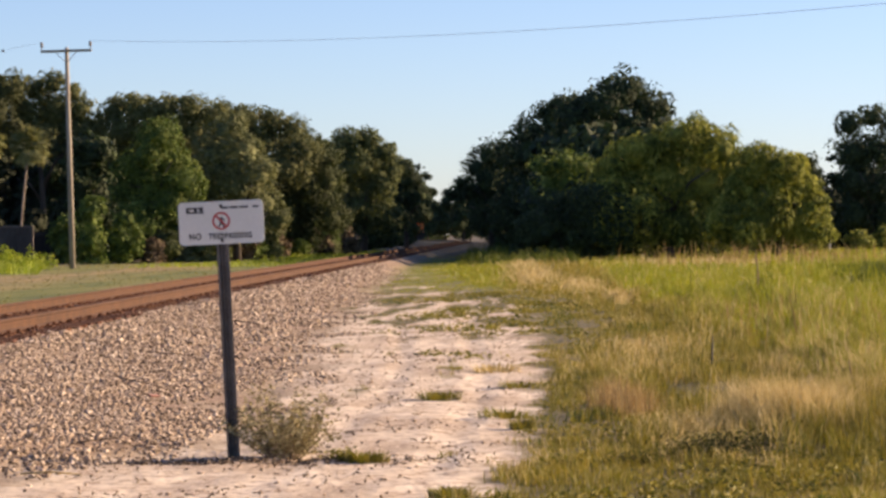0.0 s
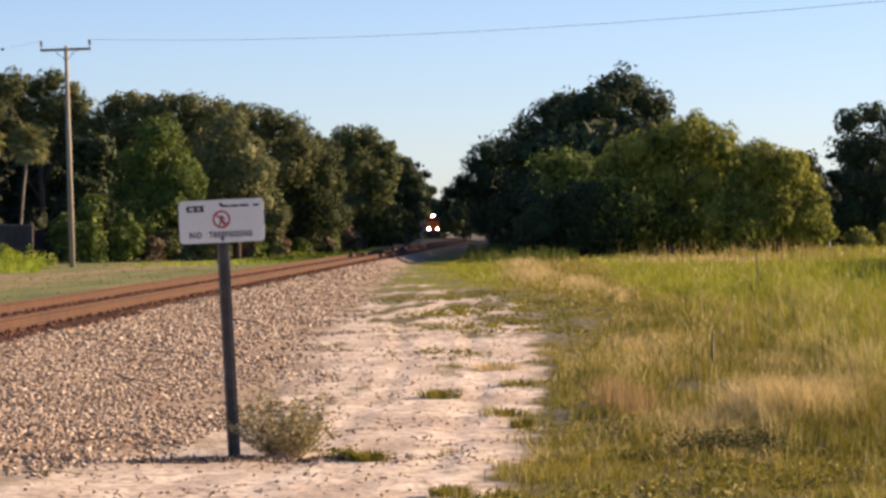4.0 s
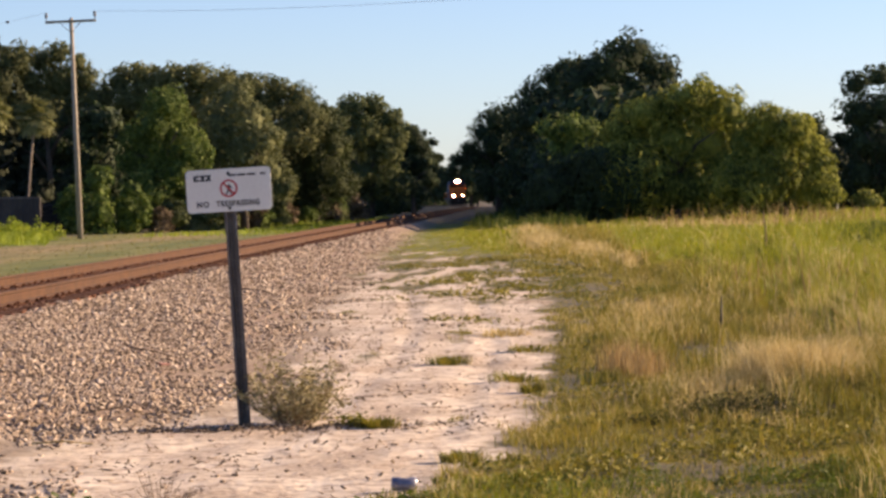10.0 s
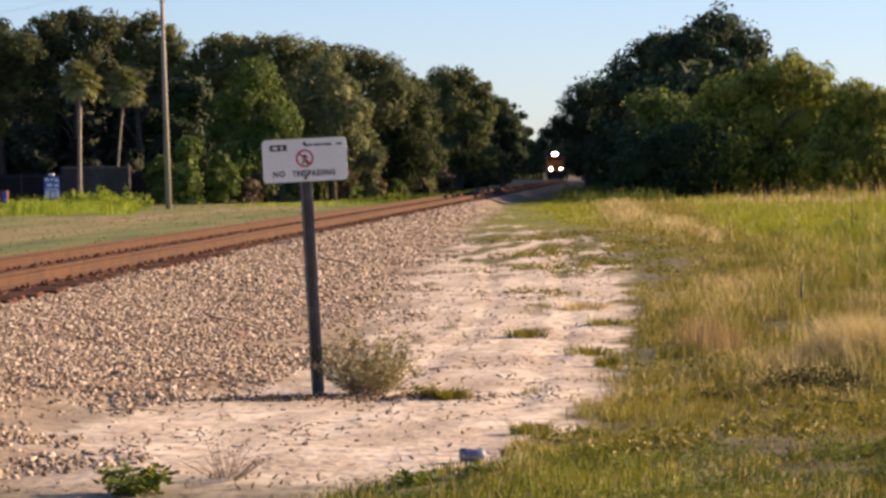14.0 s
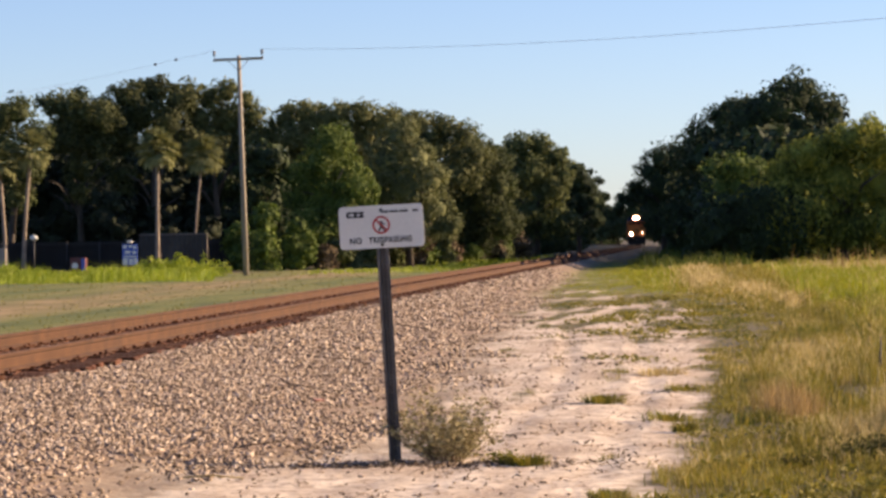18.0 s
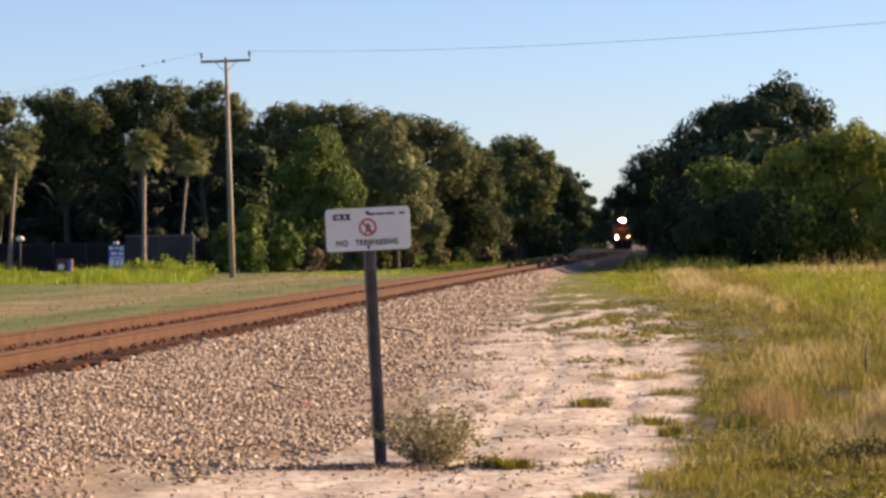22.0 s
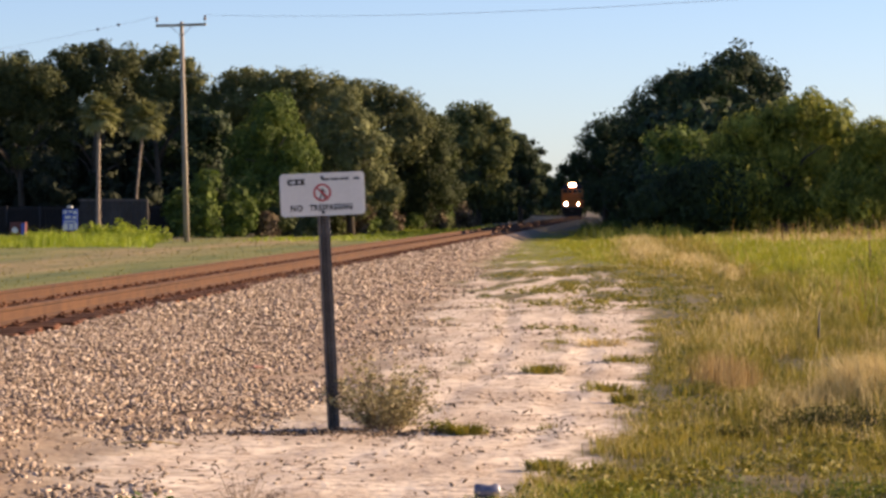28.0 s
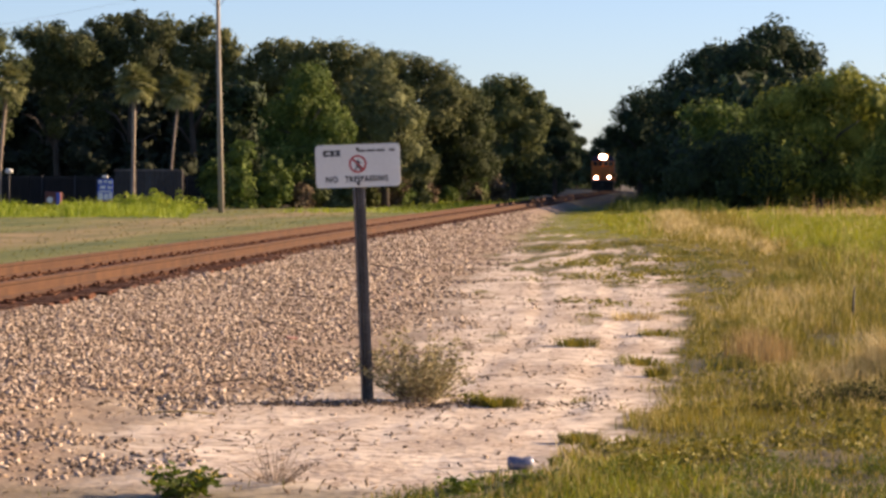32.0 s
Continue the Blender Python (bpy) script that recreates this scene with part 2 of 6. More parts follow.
M_SCREEN = material("black_mesh_fabric", even((0.004, 0.004, 0.004), (0.009, 0.008, 0.008)), 4, 60, 0.97, bump=0.1)
M_BLOCK = material("tan_block", even((0.24, 0.20, 0.16), (0.36, 0.31, 0.25)), 2, 20, 0.9, bump=0.4)
M_RUSTSTONE = material("rust_stained_stone", [(0.2, (0.046, 0.015, 0.005)), (0.5, (0.092, 0.034, 0.012)), (0.8, (0.150, 0.066, 0.028))], 3, 40, 1.0, bump=0.3, depth=0.004, island=0.7)
M_OLIVE = material("olive_weed", even((0.070, 0.074, 0.007), (0.172, 0.162, 0.017), (0.300, 0.245, 0.035)), 1.2, 8, 0.7, bump=0, island=0.5, translucent=0.3)
M_DKWEED = material("dark_weed_leaves", even((0.014, 0.020, 0.004), (0.040, 0.044, 0.009), (0.100, 0.092, 0.022)), 1.2, 8, 0.95, bump=0, island=0.5, translucent=0.25)
M_CLOVER = material("fresh_clover", even((0.032, 0.060, 0.005), (0.095, 0.135, 0.012), (0.190, 0.220, 0.020)), 1.2, 8, 0.7, bump=0, island=0.22, translucent=0.35)
M_SCRAP = material("faded_red_plastic", even((0.42, 0.19, 0.14), (0.55, 0.27, 0.20)), 6, 40, 0.6, bump=0.1)


# ---- mesh helpers ----
def tri_mesh(name, verts, tris):
    """A mesh from arrays of places and of triangles."""
    me = bpy.data.meshes.new(name)
    verts, tris = np.asarray(verts, np.float32), np.asarray(tris, np.int32)
    me.vertices.add(len(verts)), me.loops.add(tris.size), me.polygons.add(len(tris))
    me.vertices.foreach_set("co", verts.ravel())
    me.loops.foreach_set("vertex_index", tris.ravel())
    me.polygons.foreach_set("loop_start", np.arange(0, tris.size, 3, dtype=np.int32))
    me.update(calc_edges=True)
    return me


class Shape:
    """Collects simple bodies into one mesh."""

    def __init__(self):
        self.v, self.f, self.s = [], [], []

    def add(self, verts, faces, smooth=False):
        n = len(self.v)
        self.v += [tuple(p) for p in verts]
        self.f += [[n + i for i in f] for f in faces]
        self.s += [smooth] * len(faces)
        return self

    def box(self, x, y, z, sx, sy, sz, bevel=0.0, turn=None):
        """A box about its centre, its upright edges and rims cut back by bevel."""
        hx, hy, hz, b = sx / 2, sy / 2, sz / 2, min(bevel, 0.45 * min(sx, sy, sz))
        rings = [(hx, hy, -hz), (hx, hy, hz)] if b == 0 else [(hx - b, hy - b, -hz), (hx, hy, -hz + b), (hx, hy, hz - b), (hx - b, hy - b, hz)]
        pts, faces = [], []
        for rx, ry, rz in rings:
            if b == 0:
                ring = [(-rx, -ry), (rx, -ry), (rx, ry), (-rx, ry)]
            else:
                ring = [(-rx + b, -ry), (rx - b, -ry), (rx, -ry + b), (rx, ry - b), (rx - b, ry), (-rx + b, ry), (-rx, ry - b), (-rx, -ry + b)]
            pts += [Vector((px, py, rz)) for px, py in ring]
        k = len(pts) // len(rings)
        for r in range(len(rings) - 1):
            faces += [[r * k + i, r * k + (i + 1) % k, (r + 1) * k + (i + 1) % k, (r + 1) * k + i] for i in range(k)]
        faces += [list(range(k))[::-1], list(range(len(pts) - k, len(pts)))]
        m = turn or Matrix()
        return self.add([m @ p + Vector((x, y, z)) for p in pts], faces)

    def tube(self, pts, radii, n=8, caps=True):
        """A round bar along points, with a radius at each."""
        pts = [Vector(p) for p in pts]
        radii = radii if isinstance(radii, (list, tuple)) else [radii] * len(pts)
        rings = []
        for i, p in enumerate(pts):
            d = (pts[min(i + 1, len(pts) - 1)] - pts[max(i - 1, 0)]).normalized()
            side = d.cross(Vector((0, 0, 1)) if abs(d.z) < 0.9 else Vector((1, 0, 0))).normalized()
            up = side.cross(d)
            rings += [p + radii[i] * (math.cos(a) * side + math.sin(a) * up) for a in (2 * math.pi * k / n for k in range(n))]
        faces = [[r * n + k, r * n + (k + 1) % n, (r + 1) * n + (k + 1) % n, (r + 1) * n + k] for r in range(len(pts) - 1) for k in range(n)]
        self.add(rings, faces, True)
        if caps:
            m = len(self.v) - len(rings)
            self.f += [[m + k for k in range(n)][::-1], [m + len(rings) - n + k for k in range(n)]]
            self.s += [False, False]
        return self

    def prism(self, outline, y0, y1, axis="y"):
        """An outline in x and z (or in y and z, along x) drawn out from y0 to y1."""
        n = len(outline)
        put = (lambda a, b, c: (a, c, b)) if axis == "y" else (lambda a, b, c: (c, a, b))
        if axis == "z":
            put = lambda a, b, c: (a, b, c)
        pts = [put(a, b, y0) for a, b in outline] + [put(a, b, y1) for a, b in outline]
        faces = [[i, (i + 1) % n, n + (i + 1) % n, n + i] for i in range(n)]
        return self.add(pts, faces + [list(range(n))[::-1], list(range(n, 2 * n))])

    def ball(self, x, y, z, rx, ry, rz, n=10):
        pts, faces = [], []
        m = n // 2
        for i in range(1, m):
            a = math.pi * i / m
            pts += [(x + rx * math.sin(a) * math.cos(2 * math.pi * k / n), y + ry * math.sin(a) * math.sin(2 * math.pi * k / n), z + rz * math.cos(a)) for k in range(n)]
        for r in range(m - 2):
            faces += [[r * n + k, (r + 1) * n + k, (r + 1) * n + (k + 1) % n, r * n + (k + 1) % n] for k in range(n)]
        pts += [(x, y, z + rz), (x, y, z - rz)]
        t, b = len(pts) - 2, len(pts) - 1
        faces += [[t, k, (k + 1) % n] for k in range(n)] + [[b, (m - 2) * n + (k + 1) % n, (m - 2) * n + k] for k in range(n)]
        return self.add(pts, faces, True)

    def mesh(self, name):
        me = bpy.data.meshes.new(name)
        me.from_pydata(self.v, [], self.f)
        bm = bmesh.new()
        bm.from_mesh(me)
        bmesh.ops.recalc_face_normals(bm, faces=bm.faces)
        bm.to_mesh(me)
        bm.free()
        me.polygons.foreach_set("use_smooth", self.s)
        return me


def part(name, shape, mat, parent=None, label="", at=None):
    """One mesh object, under a thing or a part where one is given."""
    me = shape.mesh(name) if isinstance(shape, Shape) else shape
    if mat is not None and not me.materials:
        me.materials.append(mat)
    ob = new(name, me)
    ob.parent = parent
    if at is not None:
        ob.matrix_basis = at
    if label:
        tagged(ob, label)
    return ob


def thing(name, m, label, category, group="", kind=""):
    ob = new(name)
    ob.empty_display_size = 0.2
    ob.matrix_basis = m
    return tagged(ob, label, category, group, kind)


def lerp(x, table):
    return np.interp(x, [a for a, _ in table], [b for _, b in table])


def wob(x, y, s, seed=0.0):
    """Smooth numpy noise in -1..1, of about s metres."""
    x, y = np.asarray(x, float) / s, np.asarray(y, float) / s
    out = 0
    for k, (a, b, c) in enumerate(((1.0, 0.3, 1.1), (-0.6, 0.9, 2.7), (0.4, -1.2, 4.2), (1.7, 1.1, 0.5), (-1.9, 1.3, 3.3), (2.6, -2.2, 5.9))):
        out = out + np.sin(a * x + b * y + c + seed * (1 + 0.37 * k) + 1.3 * np.sin(0.7 * b * x - 0.8 * a * y + seed)) * (0.34 if k < 3 else 0.18)
    return np.clip(out, -1, 1)


# ---- ground ----
TRACK_X, RAIL_TOP, GAUGE = -7.30, 0.52, 1.48
CURVE_Y, CURVE_K = 440.0, 0.0005


def track_x(y):
    """The centre of the track: straight, then a long bend to the left."""
    y = np.asarray(y, float)
    return TRACK_X + 0.0007 * np.maximum(y - 120, 0) - CURVE_K * np.maximum(y - CURVE_Y, 0) ** 2


TOE = ((0, -3.1), (14.5, -3.1), (16.5, -3.25), (18.1, -3.55), (19.3, -3.35), (20.2, -2.8), (20.9, -2.35), (25, -2.45), (32, -2.6), (40, -3.05), (50, -3.2), (75, -3.8), (140, -5.0), (700, -5.0))
EDGE = ((0, -1.4), (13.0, -1.25), (13.7, -0.94), (15.6, -0.58), (17.2, -0.28), (19.5, 0.06), (22, -0.05), (26, 0.2), (34, 0.25), (44, 0.3), (52, 0.35), (60, 0.2), (70, -0.4), (80, -1.3), (95, -2.8), (120, -4.3), (700, -5.0))


def height(x, y):
    """The lie of the land: flat, with the ballast bed under the track."""
    x, y = np.asarray(x, float), np.asarray(y, float)
    off = x - track_x(y)
    toe = lerp(y, TOE) - TRACK_X + 0.12 * wob(x, y, 0.6)
    right = np.clip((toe - off) / np.maximum(toe - 1.45, 0.3), 0, 1)
    left = np.clip((3.4 + off) / 1.9, 0, 1)
    bed = 0.308 * np.minimum(right, left)
    near = np.exp(-((y - 20) / 60) ** 2)
    for rx, amp in ((-1.62, 0.30), (-0.62, 0.22)):
        q = (x - rx - amp * np.sin((y - 19) / 6.5)) / 0.11
        bed = bed + (-0.017 * np.exp(-q ** 2) + 0.008 * np.exp(-((np.abs(q) - 1.9) / 0.6) ** 2)) * (0.7 + 0.5 * wob(x, y, 0.5, 41)) * (1 - np.minimum(right, 1)) * np.clip((y - 16) / 4, 0, 1)
    return bed + 0.035 * wob(x, y, 2.1, 1) * near + (0.012 * wob(x, y, 0.35, 2) + 0.007 * wob(x, y, 0.13, 3)) * near


def cover(x, y):
    """Shares of sand and of ballast at a place."""
    x, y = np.asarray(x, float), np.asarray(y, float)
    off = x - track_x(y)
    toe, edge = lerp(y, TOE) + 0.16 * wob(x, y, 0.5, 3), lerp(y, EDGE) + 0.16 * wob(x, y, 0.45, 4) + 0.10 * wob(x, y, 0.15, 5)
    stone = np.clip((toe - x + 0.35 * wob(x, y, 0.4, 25)) / 1.1 + 0.45, 0, 1) * np.clip((off + 3.4) / 0.5, 0, 1)
    sand = np.clip((edge - x) / 0.22 + 0.5, 0, 1) * np.clip((x + 12) / 1, 0, 1) * (1 - stone) * (off > -2)
    tuft = np.clip((wob(x, y * 0.15, 0.30, 6) + 0.5 * wob(x, y * 0.25, 0.12, 42) + lerp(y, ((0, -1.2), (24, -1.25), (34, -0.80), (44, -0.42), (60, 0.08), (75, 0.45), (95, 1.2)))) * 1.7 + 0.25, 0, 1)
    front = np.clip((14.6 - y + 0.5 * wob(x, y, 0.7, 7)) / 0.8, 0, 1) * 0.75
    return sand * (1 - tuft) * (1 - front), stone


def steps(*runs):
    out = []
    for a, b, s in runs:
        out += list(np.arange(a, b - 1e-6, s))
    return np.array(out + [runs[-1][1]])


gx = steps((-3000, -300, 300), (-300, -40, 20), (-40, -12, 2), (-12, -5, 0.35), (-5, 2.4, 0.09), (2.4, 8, 0.4), (8, 40, 3), (40, 300, 20), (300, 3000, 300))
gy = steps((-3000, -100, 400), (-100, 8, 12), (8, 12.6, 0.6), (12.6, 32, 0.11), (32, 60, 0.3), (60, 160, 2), (160, 640, 10), (640, 4000, 240))
GX, GY = np.meshgrid(gx, gy)
nx, ny = len(gx), len(gy)
quad = (np.arange(ny - 1)[:, None] * nx + np.arange(nx - 1)).ravel()
g_tris = np.concatenate([np.stack([quad, quad + 1, quad + nx + 1], 1), np.stack([quad, quad + nx + 1, quad + nx], 1)])
g_mesh = tri_mesh("ground", np.stack([GX.ravel(), GY.ravel(), height(GX.ravel(), GY.ravel())], 1), g_tris)
g_sand, g_stone = cover(GX.ravel(), GY.ravel())
off_x = GX.ravel() - track_x(GY.ravel())
far_y = GY.ravel() + 6 * wob(GX.ravel(), GY.ravel(), 9, 22)
g_turf = np.clip((-2.6 - off_x) / 1.2, 0, 1) + np.clip((far_y - 60) / 60, 0, 1) * (off_x > 2)
# dark floor: leaf litter, with the shade under the trees mixed in
g_wood_shade = np.clip((far_y - 165) / 12, 0, 1) * np.clip((np.abs(off_x + 1.0) - np.interp(far_y, [165, 200, 240], [3.6, 1.6, 0.0]) + 0.6 * wob(GX.ravel(), GY.ravel(), 5, 23)) / 2, 0, 1) * np.maximum(np.clip((22 + 0.02 * far_y - GX.ravel()) / 4, 0, 1), np.clip((far_y - 240) / 10, 0, 1))
g_wood_shade = np.maximum(g_wood_shade, np.clip((far_y - 620) / 60, 0, 1))
# yard ground darkened to stand for shade under the oaks
g_wood_shade = np.maximum(g_wood_shade, np.clip((GY.ravel() - 145) / 4, 0, 1) * np.clip((-23 - GX.ravel()) / 2, 0, 1))
# far ballast thinned towards the dark floor to deepen its shade
g_stone = g_stone * (1 - 0.85 * np.clip((far_y - 150) / 50, 0, 1))
g_dry = np.clip(1.1 - ((off_x + 10.3) / 2.6) ** 2 + 0.8 * wob(GX.ravel(), GY.ravel() * 0.2, 1.6, 71), 0, 1) * (off_x < -2)
for key, values in (("dry", g_dry), ("sand", g_sand), ("stone", g_stone), ("turf", np.clip(g_turf, 0, 1)), ("wood", g_wood_shade)):
    g_mesh.attributes.new(key, "FLOAT", "POINT").data.foreach_set("value", values.astype(np.float32))


def ground_material():
    m = bpy.data.materials.new("ground")
    m.use_nodes = True
    nodes, links = m.node_tree.nodes, m.node_tree.links
    bsdf = nodes["Principled BSDF"]
    bsdf.inputs["Roughness"].default_value = 0.95
    tc = nodes.new("ShaderNodeTexCoord")

    def noise_node(scale, detail=6.0):
        n = nodes.new("ShaderNodeTexNoise")
        n.inputs["Scale"].default_value, n.inputs["Detail"].default_value = scale, detail
        links.new(tc.outputs["Object"], n.inputs["Vector"])
        return n.outputs[0]

    def streak(scale, stretch, detail=6.0):
        n, mp = nodes.new("ShaderNodeTexNoise"), nodes.new("ShaderNodeMapping")
        n.inputs["Scale"].default_value, n.inputs["Detail"].default_value = scale, detail
        mp.inputs["Scale"].default_value = stretch
        links.new(tc.outputs["Object"], mp.inputs[0]), links.new(mp.outputs[0], n.inputs["Vector"])
        return n.outputs[0]

    def colours(value, stops):
        r = ramp(nodes, stops)
        links.new(value, r.inputs[0])
        return r.outputs[0]

    def blend(fac, a, b):
        mx = nodes.new("ShaderNodeMix")
        mx.data_type = "RGBA"
        links.new(fac, mx.inputs[0]), links.new(a, mx.inputs[6]), links.new(b, mx.inputs[7])
        return mx.outputs[2]

    def share(name):
        a = nodes.new("ShaderNodeAttribute")
        a.attribute_name = name
        return a.outputs["Fac"]

    big, mid, fine = noise_node(0.35), noise_node(3.5), noise_node(38)
    # soil darkened to deepen the shadow between grass blades
    soil = colours(mid, [(0.3, (0.042, 0.038, 0.013)), (0.5, (0.088, 0.074, 0.028)), (0.7, (0.165, 0.128, 0.062))])
    litter = colours(fine, [(0.35, (0.12, 0.08, 0.05)), (0.5, (0.42, 0.32, 0.24)), (0.62, (0.60, 0.48, 0.37))])
    sand_c = colours(mid, [(0.25, (0.53, 0.435, 0.33)), (0.5, (0.67, 0.57, 0.45)), (0.7, (0.75, 0.655, 0.535))])
    patch = colours(noise_node(7.0, 9), [(0.40, (1, 1, 1)), (0.52, (0, 0, 0))])
    stain = colours(streak(1.3, (1.0, 0.45, 1.0), 9), [(0.42, (0, 0, 0)), (0.62, (0.9, 0.9, 0.9))])
    sand_c = blend(stain, sand_c, colours(noise_node(14, 6), [(0.35, (0.20, 0.145, 0.10)), (0.6, (0.50, 0.39, 0.29))]))
    sand_c = blend(patch, sand_c, litter)
    bed = colours(noise_node(24, 9), [(0.3, (0.140, 0.083, 0.050)), (0.5, (0.235, 0.160, 0.108)), (0.68, (0.360, 0.280, 0.212))])
    turf = colours(streak(0.55, (1.0, 0.14, 1.0), 8), [(0.36, (0.060, 0.084, 0.008)), (0.48, (0.105, 0.122, 0.014)), (0.58, (0.150, 0.148, 0.028)), (0.68, (0.215, 0.170, 0.055))])
    turf = blend(share("dry"), turf, colours(streak(1.1, (1.0, 0.2, 1.0), 8), [(0.35, (0.130, 0.110, 0.030)), (0.5, (0.215, 0.160, 0.060)), (0.65, (0.310, 0.215, 0.100))]))
    # forest floor litter, kept extra dark for the shade lying on it
    floor_shade_c = colours(mid, [(0.3, (0.022, 0.020, 0.010)), (0.6, (0.060, 0.050, 0.026))])
    soil = blend(share("wood"), blend(share("turf"), soil, turf), floor_shade_c)
    col = blend(share("stone"), blend(share("sand"), soil, sand_c), bed)
    links.new(col, bsdf.inputs["Base Color"])
    b = nodes.new("ShaderNodeBump")
    b.inputs["Strength"].default_value, b.inputs["Distance"].default_value = 0.6, 0.03
    links.new(noise_node(16, 8), b.inputs["Height"]), links.new(b.outputs[0], bsdf.inputs["Normal"])
    return m


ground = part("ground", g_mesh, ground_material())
tagged(ground, "sandy ground with grass, bare sand and a ballast bed", "ground", kind="structure")

rng = np.random.default_rng(7)


def stones(name, x, y, size, label, mat=None, sink=0.3, long=1.0, category="gravel"):
    """Angular stones lying on the ground, joined."""
    n = len(x)
    cube = np.array([(a, b, c) for a in (-1, 1) for b in (-1, 1) for c in (-1, 1)], float)
    faces = np.array([(0, 1, 3), (0, 3, 2), (4, 6, 7), (4, 7, 5), (0, 4, 5), (0, 5, 1), (2, 3, 7), (2, 7, 6), (1, 5, 7), (1, 7, 3)])
    v = cube[None] * rng.uniform(0.25, 0.62, (n, 8, 3)) * rng.uniform(0.6, 1.3, (n, 1, 3)) * np.array([1.0, 1.0, 0.62]) * size[:, None, None] * np.array([long, 1, 1])
    a, b = rng.uniform(0, 2 * np.pi, n), rng.normal(0, 0.5, n)
    ca, sa, cb, sb = np.cos(a), np.sin(a), np.cos(b), np.sin(b)
    vx, vz = v[..., 0] * cb[:, None] - v[..., 2] * sb[:, None], v[..., 0] * sb[:, None] + v[..., 2] * cb[:, None]
    px, py = vx * ca[:, None] - v[..., 1] * sa[:, None], vx * sa[:, None] + v[..., 1] * ca[:, None]
    verts = np.stack([px + x[:, None], py + y[:, None], vz + (height(x, y) + size * (0.5 - sink))[:, None]], -1).reshape(-1, 3)
    tris = (faces[None] + 8 * np.arange(n)[:, None, None]).reshape(-1, 3)
    ob = part(name, tri_mesh(name, verts, tris), mat or M_STONE)
    return tagged(ob, label, category, kind="stuff")


def scatter_ballast():
    xs, ys, ss = [], [], []
    for y0, y1, per, size in ((14.2, 24, 1100, 0.029), (24, 34, 700, 0.031), (34, 50, 280, 0.041), (50, 75, 110, 0.050), (75, 125, 34, 0.062)):
        n = int(per * (y1 - y0) * 8.0)
        x, y = rng.uniform(-10.4, -0.6, n), rng.uniform(y0, y1, n)
        toe = lerp(y, TOE) + 0.25 * wob(x, y, 0.7, 8)
        keep = rng.uniform(0, 1, n) < np.clip((toe - x) / 1.5 + 0.16 + 0.45 * wob(x, y * 0.3, 0.3, 17), 0.005, 1) * np.where(x < -6.08, 0.34, 1) * (x < lerp(y, EDGE) - 0.3) * (x > -0.25 * y - 0.5)
        xs.append(x[keep]), ys.append(y[keep]), ss.append(size * rng.uniform(0.55, 1.35, keep.sum()))
    x, y, s = np.concatenate(xs), np.concatenate(ys), np.concatenate(ss)
    outer = x > -6.08 + 0.08 * wob(x, y, 0.4, 83)
    stones("ballast", x[outer], y[outer], s[outer], "grey-brown angular crushed stone ballast beside the track", sink=0.40)
    stones("track_ballast", x[~outer], y[~outer], s[~outer], "dark rust-stained stone ballast between the ties", M_RUSTSTONE)


scatter_ballast()
n_ = 380
px_, py_ = rng.uniform(-4, 0.4, n_), rng.uniform(13.5, 44, n_)
keep_ = (cover(px_, py_)[0] > 0.3) & (rng.uniform(0, 1, n_) < np.clip(0.25 + 0.6 * wob(px_, py_, 0.8, 9), 0.05, 1))
stones("pebbles", px_[keep_], py_[keep_], rng.uniform(0.010, 0.028, keep_.sum()), "small loose stones scattered over pale sand")

n_ = 11500
px_, py_ = rng.uniform(-4.6, 0.5, n_), rng.uniform(13.2, 50, n_)
keep_ = (cover(px_, py_)[0] > 0.12) & (rng.uniform(0, 1, n_) < np.clip(0.22 + 0.75 * wob(px_, py_ * 2.2, 0.7, 19) + 0.5 * np.exp(-((py_ - 19.2) / 0.5) ** 2 - ((px_ + 2.4) / 1.2) ** 2), 0.03, 1))
# this thick strip of litter also stands in for the post's shadow streak
px_, py_ = np.concatenate([px_[keep_], rng.normal(-2.0, 0.75, 1100)]), np.concatenate([py_[keep_], rng.normal(19.62, 0.16, 1100)])
stones("twigs", px_, py_, rng.uniform(0.006, 0.014, len(px_)), "dark dry twigs and leaf scraps lying on sand", M_TWIG, 0.35, 5.0, "litter")


# ---- railway track ----
def rail_outline():
    half = [(0.070, 0.0), (0.070, 0.012), (0.012, 0.032), (0.010, 0.125), (0.034, 0.140), (0.036, 0.165), (0.028, 0.172)]
    return [(-a, b) for a, b in half] + [(a, b) for a, b in half[::-1]]


def rail_mesh(off):
    outline = rail_outline()
    ys = np.concatenate([np.arange(8, 60, 6.0), np.arange(60, 440, 20.0), np.arange(440, 760, 10.0)])
    xs = track_x(ys) + off
    sh, n = Shape(), len(outline)
    pts = [(x + a, y, RAIL_TOP - 0.172 + b + 0.006 * math.sin(y * 0.11) * (y < 200)) for x, y in zip(xs, ys) for a, b in outline]
    faces = [[r * n + i, r * n + (i + 1) % n, (r + 1) * n + (i + 1) % n, (r + 1) * n + i] for r in range(len(ys) - 1) for i in range(n)]
    sh.add(pts, faces + [list(range(n)), list(range(len(pts) - n, len(pts)))])
    return sh


track = thing("railway_track", pose(0, 0, 0), "rusty single railway track on dark wooden ties", "railway track", kind="structure")
for off_ in (GAUGE / 2, -GAUGE / 2):
    part("rail", rail_mesh(off_), M_RAIL, track, "rust-brown steel rail")


